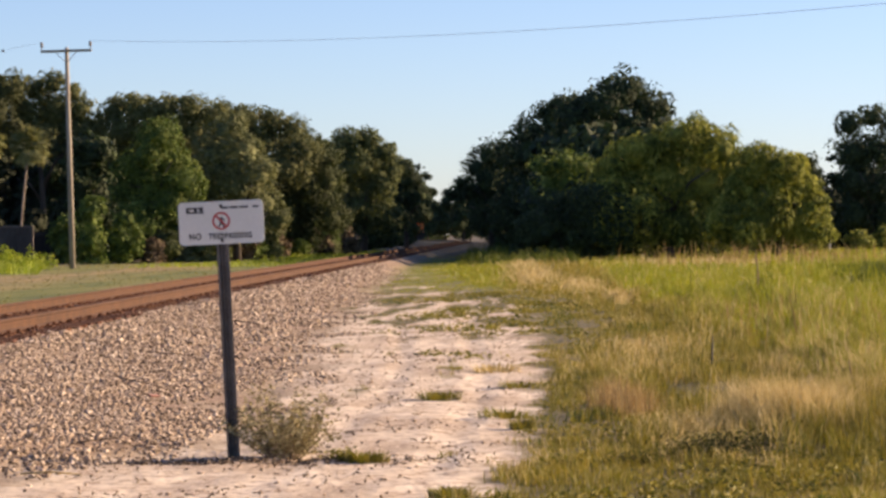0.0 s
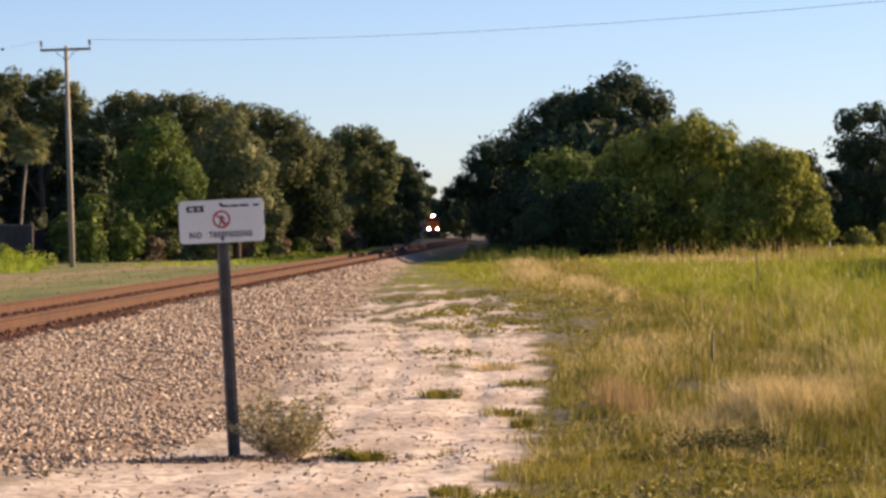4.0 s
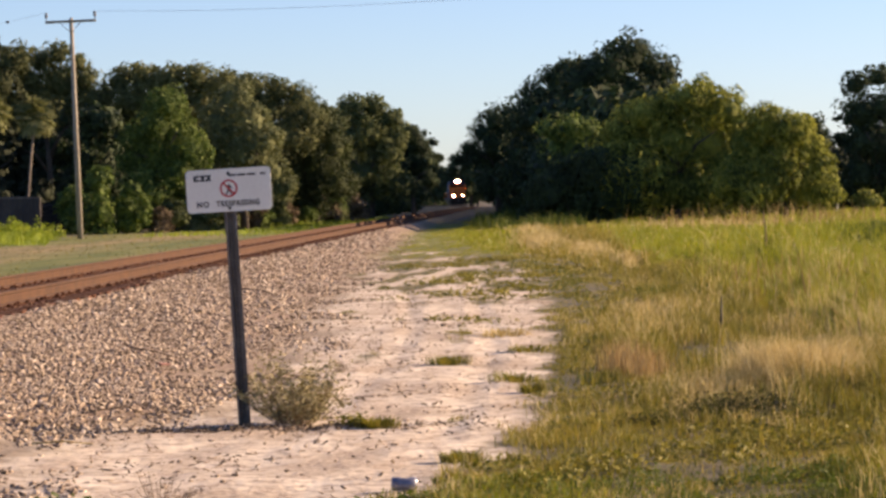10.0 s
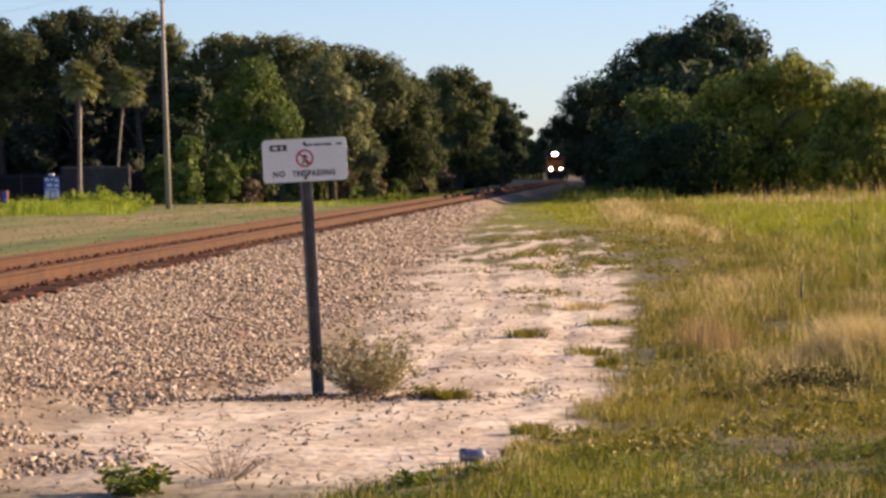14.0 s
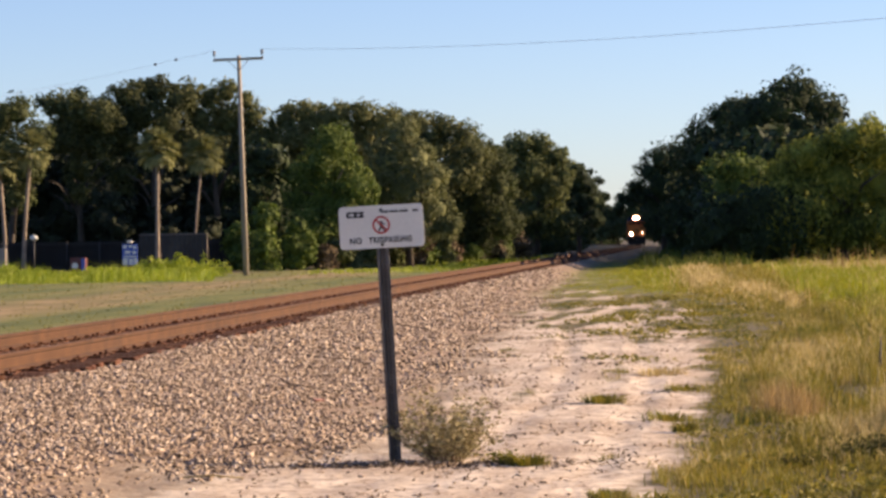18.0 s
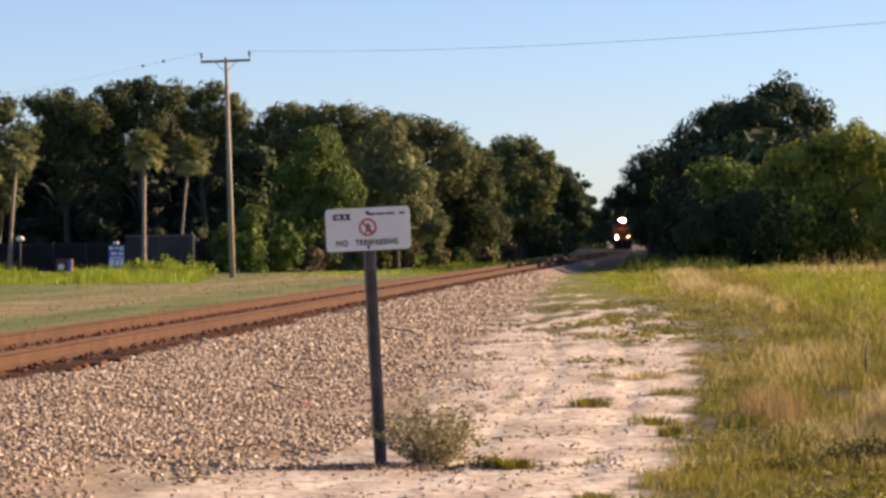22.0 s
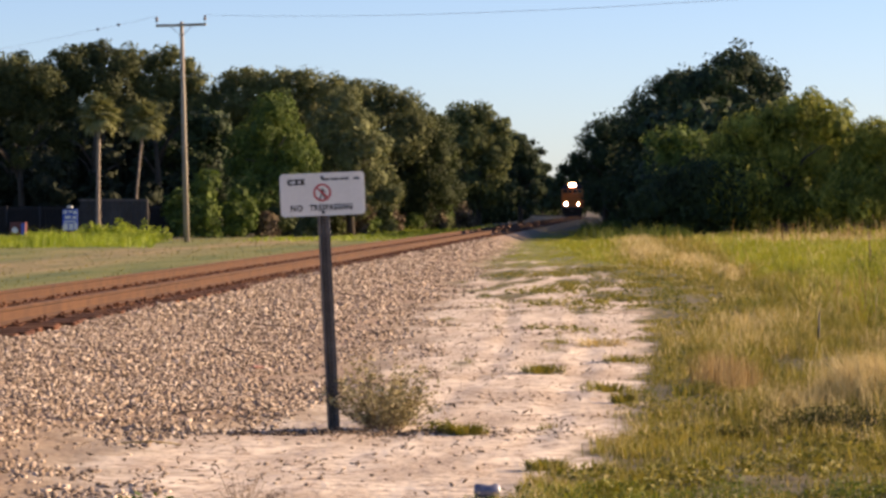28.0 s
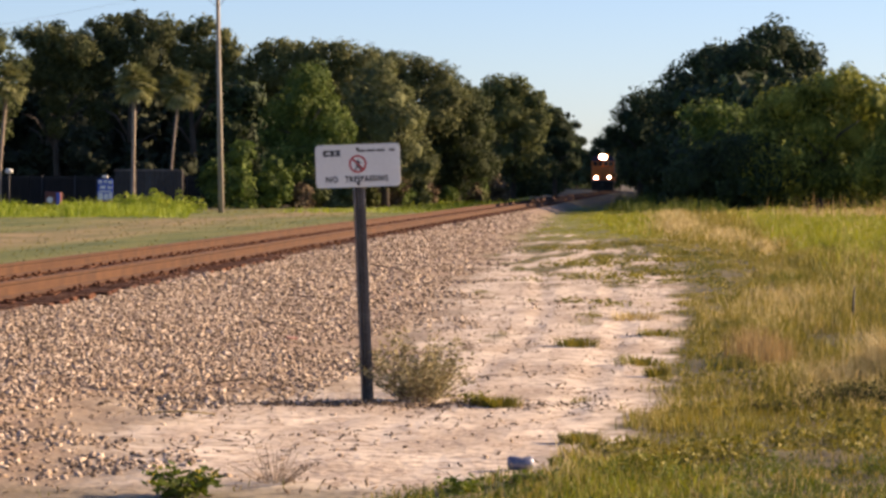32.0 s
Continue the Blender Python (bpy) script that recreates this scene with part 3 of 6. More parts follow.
def tie_shape():
    sh = Shape().box(0, 0, 0, 2.6, 0.22, 0.18, 0.012)
    for off in (GAUGE / 2, -GAUGE / 2):
        sh.box(off, 0, 0.0955, 0.36, 0.19, 0.013)
        for sx, sy in ((-0.11, 0.06), (0.11, -0.06)):
            sh.box(off + sx, sy, 0.115, 0.035, 0.035, 0.03)
    return sh


# ---- no trespassing sign ----
def text_mesh(words, size, stretch=1.0):
    cu = bpy.data.curves.new("words", "FONT")
    cu.body, cu.size, cu.extrude, cu.align_x, cu.align_y = words, size, 0.0012, "CENTER", "CENTER"
    cu.offset, cu.space_character = 0.0018, 1.16
    ob = bpy.data.objects.new("words", cu)
    me = bpy.data.meshes.new_from_object(ob)
    bpy.data.objects.remove(ob)
    for v in me.vertices:
        v.co.x *= stretch
        v.co = Vector((v.co.x, -v.co.z, v.co.y))
    return me


def ring_shape(r0, r1, y0, y1, n=32):
    sh = Shape()
    pts = [(r * math.cos(2 * math.pi * k / n), y, r * math.sin(2 * math.pi * k / n)) for y in (y0, y1) for r in (r0, r1) for k in range(n)]
    f = []
    for k in range(n):
        j = (k + 1) % n
        f += [[k, j, n + j, n + k], [2 * n + k, 3 * n + k, 3 * n + j, 2 * n + j], [n + k, n + j, 3 * n + j, 3 * n + k], [k, 2 * n + k, 2 * n + j, j]]
    return sh.add(pts, f)


def no_trespassing_sign(m):
    sign = thing("no_trespassing_sign", m, "white no trespassing sign on a leaning grey steel post in sand", "sign")
    prof = [(-0.044, 0.0), (-0.044, -0.005), (-0.026, -0.005), (-0.017, 0.026), (0.017, 0.026), (0.026, -0.005), (0.044, -0.005), (0.044, 0.0), (0.030, 0.0), (0.021, 0.032), (-0.021, 0.032), (-0.030, 0.0)]
    post = part("post", Shape().prism(prof, -0.25, 1.80, "z"), M_GALV, sign, "grey galvanised U-channel post with punched holes")
    hole = Shape().box(0, 0.0235, 0, 0.010, 0.004, 0.010).mesh("hole")
    hole.materials.append(M_BLACK)
    for k in range(60):
        part("hole", hole, None, post, "", pose(0, 0, 0.05 + k * 0.0254))
    w, h, r = 0.61, 0.305, 0.03
    outline = []
    for cx, cz, a0 in ((w / 2 - r, h / 2 - r, 0), (-w / 2 + r, h / 2 - r, 90), (-w / 2 + r, -h / 2 + r, 180), (w / 2 - r, -h / 2 + r, 270)):
        outline += [(cx + r * math.cos(radians(a0 + a)), cz + r * math.sin(radians(a0 + a))) for a in (0, 22, 45, 68, 90)]
    panel = part("panel", Shape().prism(outline, -0.004, 0.0), M_SIGN, sign, "white aluminium panel with rounded corners", pose(0.0, -0.007, 1.655, 0, 0.4, 0))
    part("lettering", text_mesh("NO", 0.057, 0.93), M_BLACK, panel, "black word no", pose(-0.190, -0.0055, -0.096))
    part("lettering", text_mesh("TRESPASSING", 0.057, 0.80), M_BLACK, panel, "black word trespassing", pose(0.062, -0.0055, -0.096))
    part("prohibition_ring", ring_shape(0.050, 0.064, -0.0058, -0.0042), M_RED, panel, "red prohibition ring", pose(0.0, 0, 0.012))
    part("prohibition_bar", Shape().box(0, -0.0062, 0, 0.108, 0.0015, 0.013, 0, pose(0, 0, 0, 0, 45, 0).to_3x3().to_4x4()), M_RED, panel, "", pose(0, 0, 0.012))
    fig = Shape()
    for x, z, sx, sz, a in ((0.0, 0.008, 0.017, 0.046, 8), (-0.011, -0.024, 0.011, 0.040, 24), (0.011, -0.024, 0.011, 0.040, -26), (0.014, 0.012, 0.030, 0.009, 28), (-0.012, 0.010, 0.026, 0.009, 40)):
        fig.box(x, -0.0050, z, sx, 0.0012, sz, 0, pose(0, 0, 0, 0, a, 0).to_3x3().to_4x4())
    part("pictogram", fig, M_BLACK, panel, "black walking pictogram", pose(0, 0, 0.010))
    logo = Shape()
    for x, s in ((-0.042, 0.038), (0.0, 0.038), (0.042, 0.040)):
        logo.box(x, -0.0048, 0.0145, s, 0.0012, 0.014).box(x, -0.0048, -0.0145, s, 0.0012, 0.014)
        logo.box(x - 0.013 * (1 if x < 0 else -0.3), -0.0048, 0, 0.020, 0.0012, 0.020)
    part("logo", logo, M_BLACK, panel, "black company logo", pose(-0.185, 0, 0.092))
    bars = Shape()
    for x, s in ((-0.105, 0.055), (-0.04, 0.06), (0.03, 0.065), (0.115, 0.04)):
        bars.box(x, -0.0048, 0, s, 0.0012, 0.014)
    part("small_print", bars, M_BLACK, panel, "line of small dark print", pose(0.135, 0, 0.105))
    for z in (0.118, -0.128):
        part("bolt", Shape().tube([(0, 0.02, 0), (0, -0.011, 0)], 0.0120, 8), M_BLACK, panel, "dark bolt head", pose(0.002, 0, z))
    return sign


no_trespassing_sign(pose(-2.055, 20.0, 0.0, 0, -2.6, -4.0))


# ---- utility pole and wires ----
POLE = Vector((-21.75, 140.0, 0.0))


def utility_pole(m):
    pole = thing("utility_pole", m, "weathered grey wooden utility pole with a crossarm", "utility pole")
    part("shaft", Shape().tube([(0, 0, -0.5), (0, 0, 5), (0, 0, 11.0)], [0.155, 0.13, 0.095], 14), M_POLE, pole)
    arm = part("crossarm", Shape().box(0, -0.13, 10.82, 2.55, 0.10, 0.13, 0.012), M_POLE, pole, "grey wooden crossarm")
    for x in (-1.22, 1.22):
        ins = Shape().tube([(x, -0.13, 10.88), (x, -0.13, 11.04)], 0.02, 8).tube([(x, -0.13, 11.02), (x, -0.13, 11.08), (x, -0.13, 11.12), (x, -0.13, 11.2), (x, -0.13, 11.28)], [0.05, 0.085, 0.05, 0.08, 0.045], 12)
        part("insulator", ins, M_GALV, arm, "grey pin insulator")
    for x in (-0.55, 0.55):
        part("brace", Shape().tube([(x, -0.16, 10.78), (0, -0.13, 10.25)], 0.016, 6), M_GALV, pole, "flat steel brace")
    return pole


utility_pole(pose(*POLE, 0, -1.1, -3))
M_POLE_TOP = pose(*POLE, 0, -1.1, -3)


def wire(name, a, b, sag, r, label):
    pts = [Vector(a).lerp(Vector(b), k / 40) - Vector((0, 0, sag * 4 * (k / 40) * (1 - k / 40))) for k in range(41)]
    return tagged(part(name, Shape().tube(pts, r, 6), M_WIRE), label, "wire")


RIGHT_INS, LEFT_INS = M_POLE_TOP @ Vector((1.22, -0.13, 11.29)), M_POLE_TOP @ Vector((-1.22, -0.13, 11.29))
wire("overhead_wire", RIGHT_INS, (20.0, 70.0, 8.17), 0.685, 0.009, "thin grey overhead wire hanging from the pole's crossarm")
wire("overhead_wire", LEFT_INS, (-75.0, 205.0, 10.2), 0.8, 0.006, "thin grey overhead wire running off beyond the pole")


# ---- trees and shrubs ----
def foliage(lobes, count, size, seed, droop=0.0, fill=0.68):
    """Leaf sprays gathered in clumps over the shells of lobes (x, y, z, rx, rz), with a dense inner mass; returns places and triangles."""
    r = np.random.default_rng(seed)
    L = np.array(lobes, float)
    area = L[:, 3] * (L[:, 3] + L[:, 4])
    pick = r.choice(len(L), int(count * 2.0), p=area / area.sum())
    clumps = 26
    cd = r.normal(0, 1, (len(L), clumps, 3))
    cd /= np.linalg.norm(cd, axis=2)[..., None]
    cd[..., 2] = np.where(cd[..., 2] < -0.6, -cd[..., 2] * 0.6, cd[..., 2])
    reach, girth = r.uniform(0.50, 0.94, (len(L), clumps)), r.uniform(0.24, 0.50, (len(L), clumps))
    c = r.integers(0, clumps, len(pick))
    out = cd[pick, c]
    d = r.normal(0, 1, (len(pick), 3)) + 0.75 * out
    d /= np.linalg.norm(d, axis=1)[:, None]
    shell = out * reach[pick, c][:, None] + d * (girth[pick, c] * r.uniform(0.72, 1.08, len(pick)))[:, None]
    loose = r.uniform(0, 1, len(pick)) < 0.30
    shell[loose] = d[loose] * r.uniform(0.74, 0.98, loose.sum())[:, None]
    p = L[pick, :3] + shell * np.stack([L[pick, 3], L[pick, 3], L[pick, 4]], 1)
    inside = np.zeros(len(p), bool)
    for k in range(len(L)):
        q = (p - L[k, :3]) / np.array([L[k, 3], L[k, 3], L[k, 4]])
        inside |= ((q ** 2).sum(1) < 0.50) & (pick != k)
    keep = ~inside & (p[:, 2] > 0.05)
    p, d, out = p[keep][:count], d[keep][:count], out[keep][:count]
    n = len(p)
    nor = 0.7 * d + 0.4 * out + r.normal(0, 0.42, (n, 3))
    nor /= np.linalg.norm(nor, axis=1)[:, None]
    a = np.cross(nor, r.normal(0, 1, (n, 3)))
    if droop:
        a = a * (1 - droop) + np.array([0, 0, -1.0]) * droop
        a -= nor * (a * nor).sum(1)[:, None]
    a /= np.linalg.norm(a, axis=1)[:, None] + 1e-9
    b = np.cross(nor, a)
    s = size * r.uniform(0.5, 1.25, n)
    la, lb = (s * (1.0 + 1.5 * droop))[:, None], (s * (0.62 - 0.36 * droop))[:, None]
    tilt = (s * r.normal(0, 0.28, n))[:, None] * nor
    v = np.stack([p - a * la * 0.5, p + b * lb * 0.5 + tilt, p + a * la * 0.6 - tilt * 0.5, p - b * lb * 0.5], 1).reshape(-1, 3)
    i = 4 * np.arange(n)[:, None]
    t = np.concatenate([i + [0, 1, 2], i + [0, 2, 3]])
    # inner mass: lumpy low shells
    vs, ts, base = [v], [t], len(v)
    for k in range(len(L)):
        nu, nv = 9, 6
        th, ph = np.meshgrid(np.linspace(0, 2 * np.pi, nu, endpoint=False), np.linspace(0.15, np.pi - 0.15, nv))
        e = np.stack([np.sin(ph) * np.cos(th), np.sin(ph) * np.sin(th), np.cos(ph)], -1).reshape(-1, 3)
        e = e * fill * r.uniform(0.85, 1.0, (len(e), 1)) * np.array([L[k, 3], L[k, 3], L[k, 4]]) + L[k, :3]
        e[:, 2] = np.maximum(e[:, 2], 0.02)
        q = (np.arange(nv - 1)[:, None] * nu + np.arange(nu)).ravel()
        w = (np.arange(nv - 1)[:, None] * nu + (np.arange(nu) + 1) % nu).ravel()
        vs.append(e), ts.append(np.concatenate([np.stack([q, w, w + nu], 1), np.stack([q, w + nu, q + nu], 1)]) + base)
        base += len(e)
    return np.concatenate(vs), np.concatenate(ts)


def crown_lobes(h0, h1, radius, n, seed, lobe=0.40, skew=0.0):
    r = np.random.default_rng(seed)
    mid, half = (h0 + h1) / 2, (h1 - h0) / 2
    out = []
    for k in range(n):
        a, q, u = 2 * math.pi * (k * 0.618 + r.uniform(-0.1, 0.1)), math.sqrt(r.uniform(0.08, 1)), r.uniform(-1, 1)
        lim = math.sqrt(max(1 - (u * 0.9) ** 2, 0.06))
        lr = radius * lobe * r.uniform(0.7, 1.25)
        z = mid + (half - lr * 0.75) * u
        out.append((math.cos(a) * q * lim * (radius - lr * 0.8) + skew * (z - mid), math.sin(a) * q * lim * (radius - lr * 0.8), z, lr, lr * r.uniform(0.62, 0.85)))
    for k in range(n // 2):
        a, e = r.uniform(0, 2 * math.pi), r.uniform(0.15, 1.35)
        out.append((math.cos(a) * math.cos(e) * radius * 0.84, math.sin(a) * math.cos(e) * radius * 0.84, mid + math.sin(e) * half * 0.90, radius * r.uniform(0.09, 0.17), radius * r.uniform(0.07, 0.13)))
    out.append((skew * half * 0.5, 0, mid, radius * 0.62, half * 0.72))
    out.append((r.uniform(-0.2, 0.2) * radius, 0, h1 - radius * 0.33, radius * 0.42, radius * 0.33))
    return out


def tree(name, x, y, h, radius, h0, seed, mat, label, category="tree", group="", lobes=16, leaves=5200, size=0.42, droop=0.0, trunk=0.22, lobe=0.40, skew=0.0, sy=1.0, turn=0.0, own=None, fill=0.68):
    t = thing(name, pose(x, y, float(height(x, y)), 0, 0, turn) @ Matrix.Diagonal((1, sy, 1, 1)), label, category, group)
    r = random.Random(seed)
    top = h * 0.62
    lean = (r.uniform(-0.5, 0.5), r.uniform(-0.4, 0.4))
    if trunk:
        part("trunk", Shape().tube([(0, 0, -0.3), (lean[0] * 0.2, lean[1] * 0.2, h * 0.2), (lean[0] * 0.6, lean[1] * 0.6, h * 0.4), (lean[0], lean[1], top)], [trunk * 1.35, trunk, trunk * 0.8, trunk * 0.35], 9), M_BARK, t)
        for k in range(4):
            a, z0 = k * 1.7 + r.uniform(0, 1), h * r.uniform(0.22, 0.42)
            e = Vector((math.cos(a) * radius * 0.62, math.sin(a) * radius * 0.62, z0 + h * r.uniform(0.12, 0.32)))
            s = Vector((lean[0] * 0.5, lean[1] * 0.5, z0))
            part("limb", Shape().tube([s, s.lerp(e, 0.5) + Vector((0, 0, 0.5)), e], [trunk * 0.5, trunk * 0.32, trunk * 0.1], 6), M_BARK, t)
    masses = [(dx, r.uniform(-0.6, 0.6) * q, z + 0.12 * q, 1.10 * q, 1.0 * q) for dx, z, q in own] if own else crown_lobes(h0, h, radius, lobes, seed, lobe, skew)
    v, f = foliage(masses, leaves, size, seed, droop, 0.60 if own else fill)
    part("crown", tri_mesh("crown", v, f), mat, t)
    return t


OAK = "broad evergreen oak with moss-grey green crown in evening sun"
DARK_OAK = "dark oak standing in the shade beside the track"
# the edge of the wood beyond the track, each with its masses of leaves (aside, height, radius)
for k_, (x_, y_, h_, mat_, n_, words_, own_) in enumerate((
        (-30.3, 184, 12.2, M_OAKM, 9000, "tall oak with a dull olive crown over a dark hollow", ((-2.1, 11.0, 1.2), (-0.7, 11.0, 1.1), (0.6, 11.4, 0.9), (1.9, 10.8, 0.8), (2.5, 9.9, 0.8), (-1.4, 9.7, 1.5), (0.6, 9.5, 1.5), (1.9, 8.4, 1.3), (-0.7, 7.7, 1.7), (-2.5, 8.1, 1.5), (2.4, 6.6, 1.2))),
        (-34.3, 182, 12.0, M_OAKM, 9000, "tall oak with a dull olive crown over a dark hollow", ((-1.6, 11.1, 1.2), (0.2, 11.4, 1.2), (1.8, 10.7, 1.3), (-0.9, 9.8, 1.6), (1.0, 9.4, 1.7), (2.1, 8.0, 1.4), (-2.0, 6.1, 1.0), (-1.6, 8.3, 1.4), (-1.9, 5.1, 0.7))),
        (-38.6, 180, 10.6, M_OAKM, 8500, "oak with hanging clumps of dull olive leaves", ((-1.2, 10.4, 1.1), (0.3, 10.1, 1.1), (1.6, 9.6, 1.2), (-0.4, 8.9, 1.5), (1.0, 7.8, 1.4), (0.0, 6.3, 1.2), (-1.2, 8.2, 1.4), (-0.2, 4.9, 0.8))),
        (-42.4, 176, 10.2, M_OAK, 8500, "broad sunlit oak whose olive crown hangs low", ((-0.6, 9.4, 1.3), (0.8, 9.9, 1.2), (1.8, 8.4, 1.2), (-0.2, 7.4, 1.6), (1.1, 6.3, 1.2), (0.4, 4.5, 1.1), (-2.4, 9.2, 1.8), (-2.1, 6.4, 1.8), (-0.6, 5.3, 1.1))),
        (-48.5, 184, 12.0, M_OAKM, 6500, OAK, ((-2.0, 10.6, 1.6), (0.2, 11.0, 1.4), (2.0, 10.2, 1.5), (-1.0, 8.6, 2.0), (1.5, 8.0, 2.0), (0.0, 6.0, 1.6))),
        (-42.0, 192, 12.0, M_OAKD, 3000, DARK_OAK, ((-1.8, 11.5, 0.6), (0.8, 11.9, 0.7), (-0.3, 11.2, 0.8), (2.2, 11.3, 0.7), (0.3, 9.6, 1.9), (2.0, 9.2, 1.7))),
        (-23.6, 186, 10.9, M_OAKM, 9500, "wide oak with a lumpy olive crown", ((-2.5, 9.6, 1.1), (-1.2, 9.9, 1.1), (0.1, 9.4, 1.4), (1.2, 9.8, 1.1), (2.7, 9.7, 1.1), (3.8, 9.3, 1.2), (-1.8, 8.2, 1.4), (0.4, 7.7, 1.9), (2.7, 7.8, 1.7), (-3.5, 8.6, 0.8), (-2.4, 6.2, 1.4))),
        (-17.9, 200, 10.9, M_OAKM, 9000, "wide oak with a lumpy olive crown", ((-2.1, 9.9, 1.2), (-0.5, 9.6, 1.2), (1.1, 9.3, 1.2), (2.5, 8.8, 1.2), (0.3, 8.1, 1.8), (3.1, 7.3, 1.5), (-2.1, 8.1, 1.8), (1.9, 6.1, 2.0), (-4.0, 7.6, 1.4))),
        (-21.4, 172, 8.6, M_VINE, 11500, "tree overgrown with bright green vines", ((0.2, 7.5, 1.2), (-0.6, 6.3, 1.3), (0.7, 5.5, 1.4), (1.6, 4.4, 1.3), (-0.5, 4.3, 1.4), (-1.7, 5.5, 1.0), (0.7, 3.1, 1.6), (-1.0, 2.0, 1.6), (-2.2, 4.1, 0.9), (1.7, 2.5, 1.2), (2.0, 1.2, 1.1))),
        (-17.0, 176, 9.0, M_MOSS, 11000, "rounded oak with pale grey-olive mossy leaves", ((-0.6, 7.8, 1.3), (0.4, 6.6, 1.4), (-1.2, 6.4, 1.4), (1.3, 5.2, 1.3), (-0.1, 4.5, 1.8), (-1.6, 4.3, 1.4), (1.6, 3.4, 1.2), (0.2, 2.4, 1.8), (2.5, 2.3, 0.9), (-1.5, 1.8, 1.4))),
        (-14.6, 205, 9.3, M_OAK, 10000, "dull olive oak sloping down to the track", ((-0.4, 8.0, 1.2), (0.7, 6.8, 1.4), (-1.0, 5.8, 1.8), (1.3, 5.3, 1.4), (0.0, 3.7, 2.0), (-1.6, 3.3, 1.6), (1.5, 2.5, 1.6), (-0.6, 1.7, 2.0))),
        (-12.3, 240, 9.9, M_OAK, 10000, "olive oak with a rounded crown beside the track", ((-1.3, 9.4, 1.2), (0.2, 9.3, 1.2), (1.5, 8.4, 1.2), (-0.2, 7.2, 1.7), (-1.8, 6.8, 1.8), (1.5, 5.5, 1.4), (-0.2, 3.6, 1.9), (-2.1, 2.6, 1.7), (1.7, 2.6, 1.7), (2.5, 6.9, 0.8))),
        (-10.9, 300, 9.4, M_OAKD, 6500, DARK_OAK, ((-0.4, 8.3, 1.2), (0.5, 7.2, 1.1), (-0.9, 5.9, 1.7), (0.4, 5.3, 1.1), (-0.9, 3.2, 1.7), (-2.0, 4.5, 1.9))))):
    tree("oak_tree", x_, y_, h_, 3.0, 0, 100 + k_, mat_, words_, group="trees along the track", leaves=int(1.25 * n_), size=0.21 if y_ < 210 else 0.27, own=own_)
# the row goes on along the track, near to far
for k_, (x_, y_, h_, r_, h0_, mat_) in enumerate((
        # (-26.4, 179) is added to shade the yard, (-17, 505) to dim headlamps
        (-28.5, 190, 9.0, 3.6, -0.6, M_OAKD), (-26.4, 179, 8.2, 2.6, -0.8, M_OAKD), (-25.6, 194, 9.6, 3.4, -0.8, M_OAKD), (-17.0, 505, 7.6, 3.3, 3.3, M_OAKD), (-17.2, 276, 11.2, 4.6, -0.9, M_OAK), (-17.0, 322, 12.2, 5.2, -0.9, M_OAK), (-17.2, 352, 12.8, 5.2, 1.8, M_OAK),
        (-16.4, 384, 12.4, 5.0, 2.6, M_OAKD), (-16.2, 420, 13.0, 5.4, 4.2, M_OAKD), (-20.8, 460, 13.4, 5.4, 1.0, M_OAKD), (-25.0, 505, 13.0, 6.0, 0.6, M_OAKD), (-33.0, 560, 12.6, 6.2, 0.4, M_OAKD), (-24, 400, 13, 6, 0.1, M_OAKD), (-27, 440, 13, 6, 0.1, M_OAKD))):
    tree("oak_tree", x_, y_, h_, r_, h0_, 120 + k_, mat_, OAK if mat_ is not M_OAKD else DARK_OAK, group="trees along the track", leaves=5000, size=0.38, lobes=20, lobe=0.34, turn=37 * k_)
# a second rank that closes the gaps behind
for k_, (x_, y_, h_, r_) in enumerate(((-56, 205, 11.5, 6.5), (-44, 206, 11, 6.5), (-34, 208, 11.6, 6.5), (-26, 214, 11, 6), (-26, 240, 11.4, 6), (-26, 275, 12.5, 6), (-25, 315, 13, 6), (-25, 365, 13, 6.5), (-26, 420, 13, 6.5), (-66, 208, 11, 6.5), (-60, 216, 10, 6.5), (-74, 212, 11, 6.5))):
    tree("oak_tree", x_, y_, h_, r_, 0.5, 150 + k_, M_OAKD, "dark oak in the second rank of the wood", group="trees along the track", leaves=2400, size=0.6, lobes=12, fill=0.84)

# thicket under the left trees
for k_, (x_, y_, h_, r_, mat_) in enumerate(((-24.2, 163, 4.0, 1.2, M_VINE), (-22.6, 165, 3.0, 1.3, M_VINE), (-26.0, 166, 2.9, 1.5, M_VINE), (-18.9, 172, 2.8, 1.6, M_OAK), (-17.3, 182, 2.5, 1.5, M_DRYBRUSH), (-16.6, 193, 2.7, 1.5, M_OAK), (-16.4, 205, 2.4, 1.4, M_DRYBRUSH), (-16.0, 219, 2.6, 1.6, M_DRYBRUSH), (-15.8, 234, 2.8, 1.6, M_VINE), (-15.6, 252, 2.6, 1.7, M_DRYBRUSH), (-15.4, 275, 2.8, 1.8, M_OAK), (-15.2, 300, 2.8, 1.8, M_OAKD), (-15.0, 335, 2.8, 2.0, M_OAKD))):
    tree("shrub", x_, y_, h_, r_, -0.6, 200 + k_, mat_, {"vine_leaves": "bright green leafy shrub at the wood's edge", "dry_brush": "tawny dry shrub at the wood's edge"}.get(mat_.name, "dull green shrub at the wood's edge"), "shrub", "shrubs at the wood's edge", 10, 1500, 0.26, 0.2, 0.05, 0.5)

